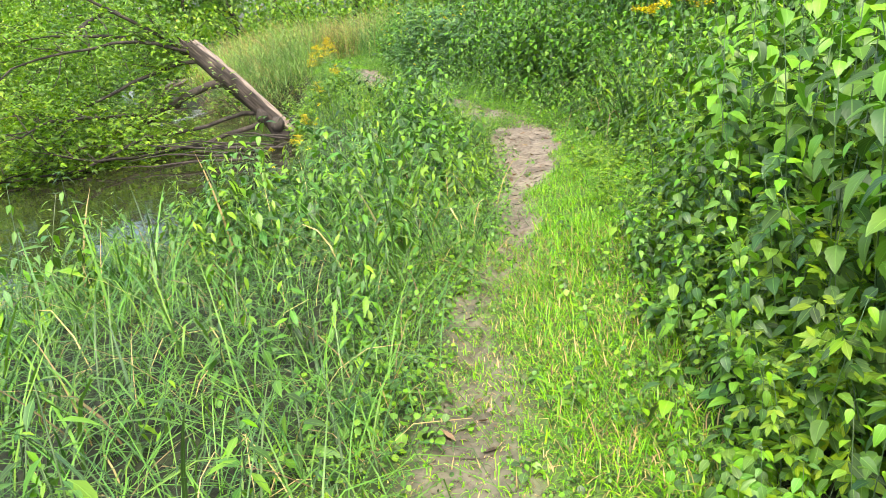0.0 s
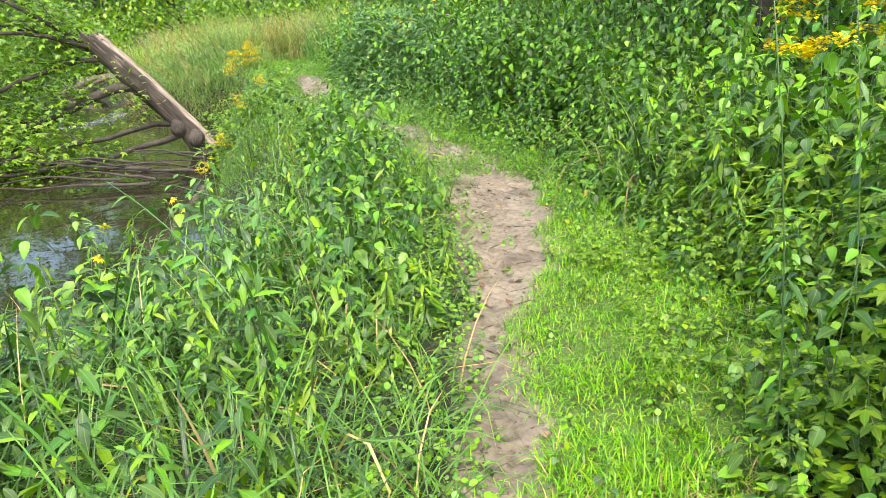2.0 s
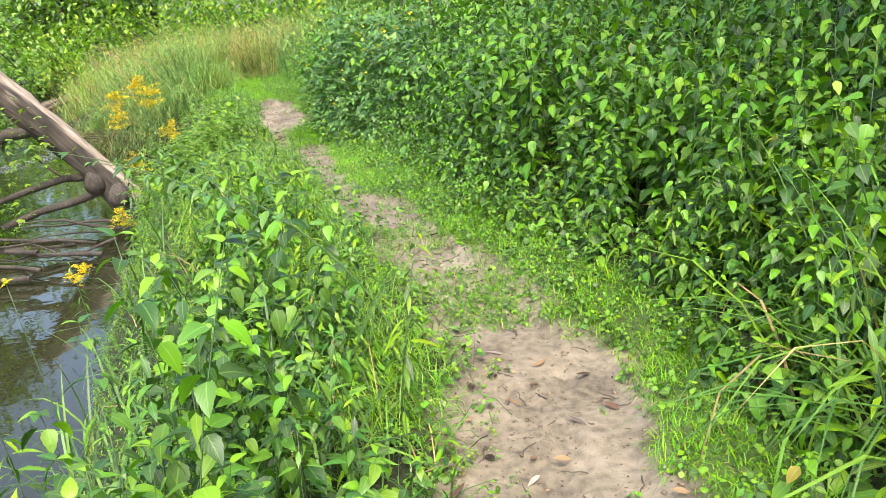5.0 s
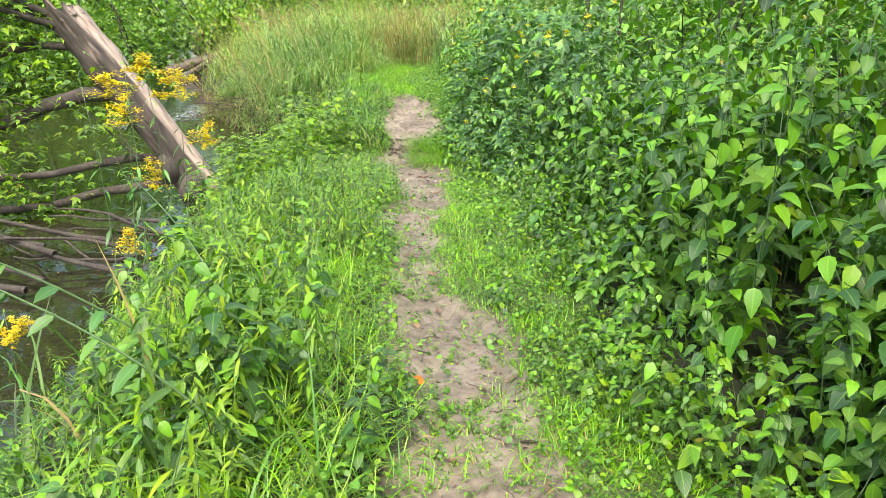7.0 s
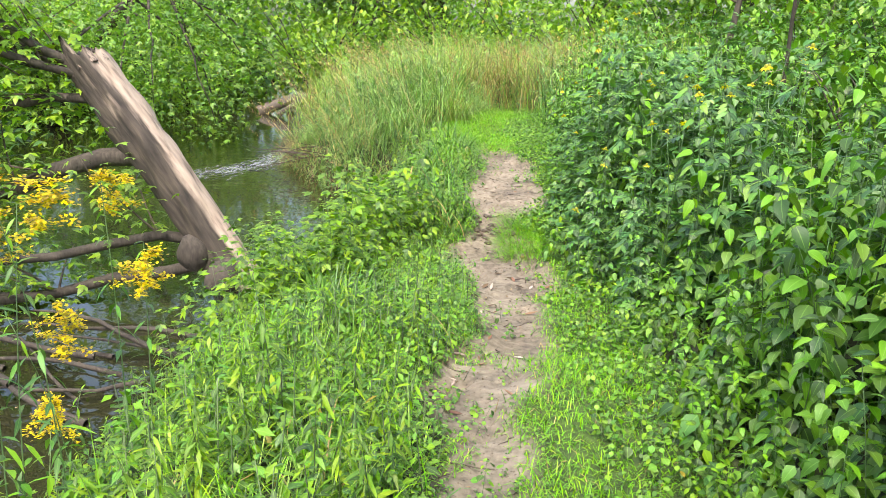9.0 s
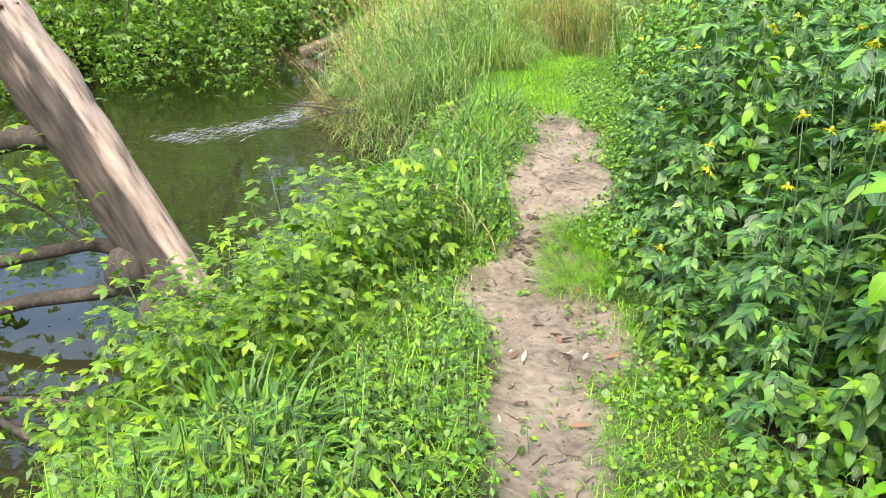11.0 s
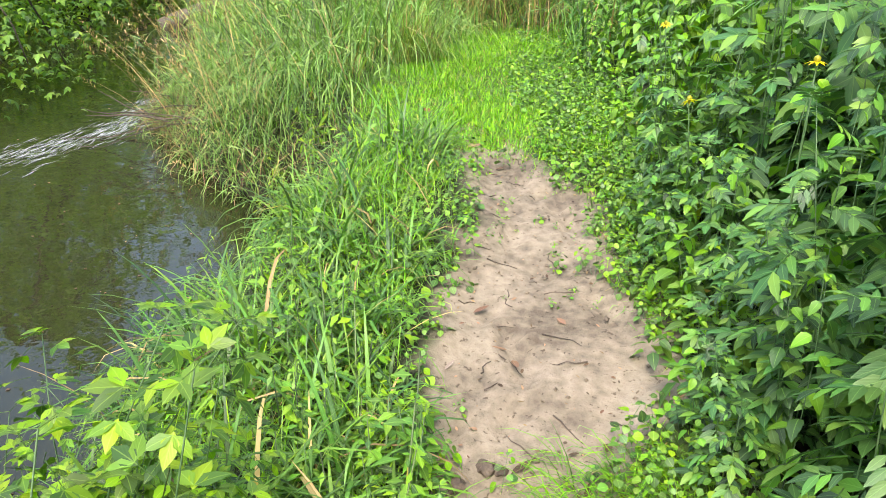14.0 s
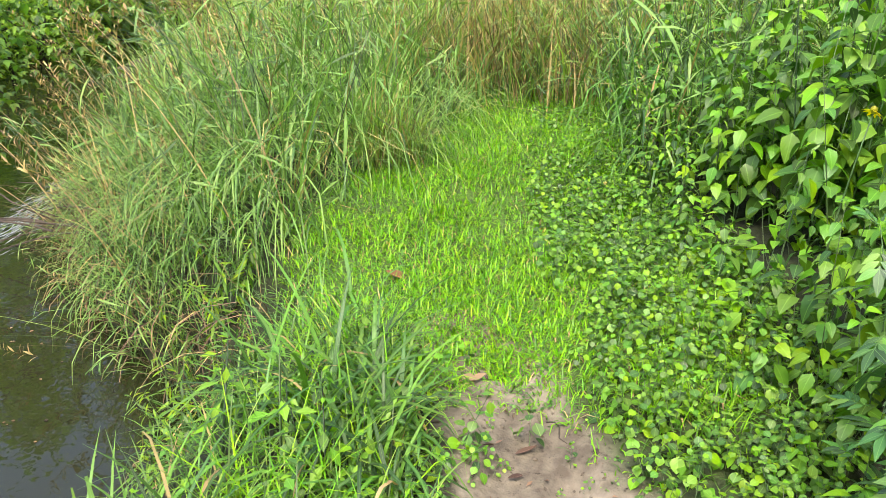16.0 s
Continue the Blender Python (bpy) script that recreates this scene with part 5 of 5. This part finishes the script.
TREEL = leaf(k=2, width=0.6, belly=0.45)
FORMS = [tree_forms(i + 5, 8.0, 2.8, 3300, TREEL, 0.24, 0.1) for i in range(3)]
places = []
for y0 in np.arange(-4, 52, 3.4):
    places.append((float(np.interp(y0, FY, FX)) - u(0.6, 2.0), y0 + u(-0.8, 0.8), u(0.5, 0.7) * (0.66 if 12 < y0 < 30 else 1.0)))
for y0 in np.arange(-2, 56, 6):
    places.append((float(np.interp(y0, FY, FX)) - u(5, 9), y0, u(0.5, 0.72) * (0.75 if 12 < y0 < 30 else 1.0)))
HANGING = [tree_forms(i + 45, 4.4, 3.0, 9000, TREEL, 0.13, 0.62) for i in range(2)]
stand("overhanging_tree", "low spreading tree whose boughs hang over the river", "tree", "overhanging trees", HANGING,
      [(-13.1, 25.6, 0.8), (-12.8, 22.4, 0.8), (-13.9, 28.6, 0.85), (-12.6, 19.2, 0.75), (-14.8, 32.0, 0.95), (-12.4, 15.6, 0.75), (-12.2, 11.5, 0.75)], WOODLEAF)
places += [(-13, 42, 1.1), (-10.5, 45, 1.2), (-16.5, 41, 1.1), (-14.8, 33, 1.25), (-16.5, 36, 1.4), (-12, 41, 0.9), (-15, 45, 0.9), (-20, 42, 0.8)]
stand("riverside_tree", "leafy tree with low boughs on the far river bank", "tree", "far bank trees", FORMS, places, TREELEAF)
# a tree leaning far out over the river, its boughs trailing to the water
LB = np.array([-13.6, 25.8, -0.9])
leaner = tagged(new("leaning_tree"), "leaning tree on the far bank trailing leafy boughs over the water", "tree")
leaner.location = LB
lp = np.array([LB + (np.array([-8.6, 23.2, 2.3]) - LB) * s + np.array([0, 0, 1.3 * s * (1 - s)]) for s in np.linspace(0, 1, 12)]) - LB
leantrunk = Heap().add(log_tube(lp, np.linspace(0.2, 0.05, 12), 10, 21, 0.1)).thing("trunk", [BARK], parent=leaner)
lr = np.random.default_rng(64)
crown, reach = Heap(), []
for i, (s, tx, ty, tz) in enumerate(((11, -8.1, 24.3, -0.45), (9, -8.6, 25.4, -0.2), (11, -7.4, 22.9, -0.15), (8, -9.6, 24.4, -0.4), (10, -7.8, 21.8, 0.3), (7, -10.4, 23.6, -0.5), (11, -7.2, 23.9, 0.6),
                                     (9, -8.9, 22.2, -0.2), (6, -11.2, 24.2, -0.3), (8, -9.2, 27.0, 0.1), (10, -7.6, 25.6, 0.9), (5, -11.0, 26.6, 0.0), (9, -9.8, 21.2, 0.1), (7, -10.6, 22.0, 0.4))):
    p0, p1 = lp[s], np.array([tx, ty, tz]) - LB
    q = np.linspace(0, 1, 9)[:, None]
    pts = p0 * (1 - q) + p1 * q + np.array([0, 0, 1]) * 0.9 * q * (1 - q) + lr.normal(0, 0.05, (9, 3)) * q
    Heap().add(tube(pts, np.linspace(0.035, 0.006, 9), 6)).thing("limb", [BARK], parent=leaner)
    m = 400
    k = lr.integers(2, 9, m)
    pos = pts[k] + (p1 - p0) / 9 * lr.uniform(-0.5, 0.5, (m, 1)) + lr.normal(0, 0.3, (m, 3)) * np.array([1, 1, 0.8])
    pos[:, 2] = np.maximum(pos[:, 2], -0.62 - LB[2] + lr.uniform(0, 0.2, m))
    crown.add(SPRAY, pos, turns(lr.uniform(0, 6.28, m), lr.uniform(-1.0, 0.2, m), lr.uniform(-0.4, 0.4, m)), lr.uniform(0.1, 0.2, m))
crown.thing("crown", [TREELEAF], "hanging green leaf sprays", parent=leaner)
# a dark log and roots under the near bank, past the point
for i, (a, b) in enumerate((((-10.6, 30.0, -0.75), (-8.6, 31.2, -0.3)), ((-10.2, 30.9, -0.75), (-8.8, 31.0, -0.3)), ((-9.8, 29.6, -0.75), (-8.5, 30.2, -0.3)))):
    pts = np.array([np.array(a) + (np.array(b) - np.array(a)) * s + np.array([0, 0, 0.2 * np.sin(s * 3)]) for s in np.linspace(0, 1, 9)])
    Heap().add(log_tube(pts, np.linspace((0.16, 0.1, 0.07)[i], 0.06, 9), 12, 90 + i, 0.15)).thing("sunken_log", [CLOD], "dark wet log slanting from the bank into the river", "log", "logs past the point")
# high crowns out of view, added only to darken the right-hand thicket
SHADE_CROWNS = [tree_forms(i + 25, 8.5, 3.0, 2900, TREEL, 0.18, 3.0, 4) for i in range(2)]
stand("shade_tree", "slim tree with a high crown out of view, added to shade the thicket", "tree", "shade trees", SHADE_CROWNS,
      [(4.0, 10.2, 1.1), (5.0, 8.0, 1.0)], TREELEAF)
places = [(5.6, 7.5, 1.0), (6.4, 12.0, 1.0), (6.2, 3.0, 1.0), (6.5, 17, 1.1), (3.4, 24, 0.9), (7, 25, 1.2), (1.5, 33, 1.1), (-3, 36, 1.1), (-7, 39, 1.1), (6, 35, 1.2), (10, 30, 1.3), (11, 12, 1.3), (10, 20, 1.2), (-10, 46, 1.2), (0, 45, 1.3)]
stand("woodland_tree", "green deciduous tree at the edge of the wood", "tree", "woodland trees", FORMS, places, TREELEAF)


def shrub_forms(seed, m0=125, tpl=TREEL, big=1.0):
    r = np.random.default_rng(seed)
    a, b = Heap(), Heap()
    for i in range(9):
        g = r.uniform(0, 6.28)
        p = wander((0, 0, -0.1), (np.cos(g) * 0.6, np.sin(g) * 0.6, 1), r.uniform(1.2, 2.2), 6, 0.15, seed * 9 + i, 0.3)
        a.add(tube(p, np.linspace(0.02, 0.005, 7), 4))
        m = m0
        pos = p[r.integers(1, 7, m)] + r.normal(0, 0.25, (m, 3))
        pos = pos[pos[:, 2] > 0.05]
        m = len(pos)
        b.add(tpl, pos, turns(r.uniform(0, 6.28, m), r.uniform(-0.9, 0.4, m)), r.uniform(0.12, 0.23, m) * big)
    return a, b


SHRUBS = [shrub_forms(i + 70, 210, TREEL, 0.62) for i in range(4)]
places = [(x0 + u(-0.5, 0.5), y0 + u(-0.5, 0.5), u(0.7, 1.2)) for x0, y0 in
          [(float(np.interp(b, BY, BX)) + d, b) for b in np.arange(1, 30, 1.9) for d in (4.8,)]]
NEARSHRUBS = [shrub_forms(i + 90, 170, LEAF3, 0.66) for i in range(3)]
stand("thicket_shrub", "leafy green shrub rising behind the nettles", "shrub", "thicket shrubs", NEARSHRUBS,
      [(float(np.interp(b, BY, BX)) + u(2.6, 3.4), b + u(-0.4, 0.4), u(0.7, 1.1)) for b in np.arange(1, 28, 1.7)], HERB)
stand("woodland_shrub", "dense green shrub behind the thicket", "shrub", "woodland shrubs", SHRUBS, places, HERB)
places = [(float(np.interp(b, FY, FX)) - u(0.0, 0.8), b, u(0.8, 1.3)) for b in np.arange(-3, 46, 1.5)]
stand("riverside_shrub", "green shrub leaning over the far bank", "shrub", "far bank shrubs", SHRUBS, places, TREELEAF)
places = [(x0, float(32 + 0.3 * abs(x0) + u(-3, 3)), u(1.2, 2.0)) for x0 in np.arange(-14, 14, 1.6)]
stand("meadow_shrub", "sunlit green shrub beyond the reed grass", "shrub", "distant shrubs", SHRUBS, places, WOODLEAF)
# meadow between the reeds and the wood
x, y = spots(26000, -8, 8, 26, 34, lambda a, b: smooth(f_bank(a, b)) * 1.0)
blades("meadow_grass", [MEADOW, STRAW], x, y, u(0.7, 1.2, len(x)), 0.016, "rank green meadow grass beyond the point", "grass", bend=(0.1, 0.8), k=3, lean=0.25, mix=lambda a, b: 0.15 + 0 * a)

# woods all round, far off
g, d = u(0, 6.28, 34000), u(44, 75, 34000)
z = 13 * u(0, 1, 34000) ** 1.8 * (0.55 + 0.6 * vnoise(g * 9, d * 0, 1.0, 61))
wx, wy = np.cos(g) * d - 4, np.sin(g) * d + 12
Heap().add(TREEL, np.stack([wx, wy, np.maximum(height(wx, wy, False), 0) + z], -1), turns(u(0, 6.28, 34000), u(-1.2, 0.3, 34000)), u(0.5, 1.1, 34000)).thing(
    "far_woods", [TREELEAF], "distant wood in full summer leaf", "woods", kind="stuff")

# crumbs of dry mud
OCTA = (np.array([(1, 0, 0), (-1, 0, 0), (0, 1, 0), (0, -1, 0), (0, 0, 0.7), (0, 0, -0.7)], float),
        np.array([(0, 2, 4), (2, 1, 4), (1, 3, 4), (3, 0, 4), (2, 0, 5), (1, 2, 5), (3, 1, 5), (0, 3, 5)]), np.zeros((6, 2)))
x, y = spots(26000, -2.4, 1.6, 1.5, 21, lambda a, b: smooth(inside_path(a, b) / 0.15 + 0.6) * (0.1 + 0.9 * clump(a, b, 97)))
m = len(x)
Heap().add(OCTA, on_ground(x, y, 0.002), turns(u(0, 6.28, m), u(-0.5, 0.5, m), u(-0.5, 0.5, m)), np.stack([u(0.6, 1.4, m), u(0.6, 1.4, m), u(0.5, 1.0, m)], -1) * (0.0025 + 0.009 * u(0, 1, m) ** 3)[:, None]).thing(
    "mud_crumbs", [CRUMB], "crumbs of trodden mud on the path", "mud", kind="stuff")

# clods of wet mud between the two bare stretches
for i in range(26):
    cxx, cyy = -1.2 + rng.normal(0, 0.13), 17.42 + rng.normal(0, 0.12)
    bm = bmesh.new()
    bmesh.ops.create_icosphere(bm, subdivisions=2, radius=u(0.012, 0.035))
    for q in bm.verts:
        q.co *= 1 + 0.5 * (noise.noise(q.co * 60 + Vector((i, 0, 0))))
        q.co.z *= 0.6
    me = bpy.data.meshes.new("mud_clod")
    bm.to_mesh(me)
    bm.free()
    me.materials.append(CLOD)
    ob = tagged(new("mud_clod", me), "dark wet clod of mud on the path", "clod", "mud clods")
    ob.location = (cxx, cyy, float(height(cxx, cyy)) + 0.006)
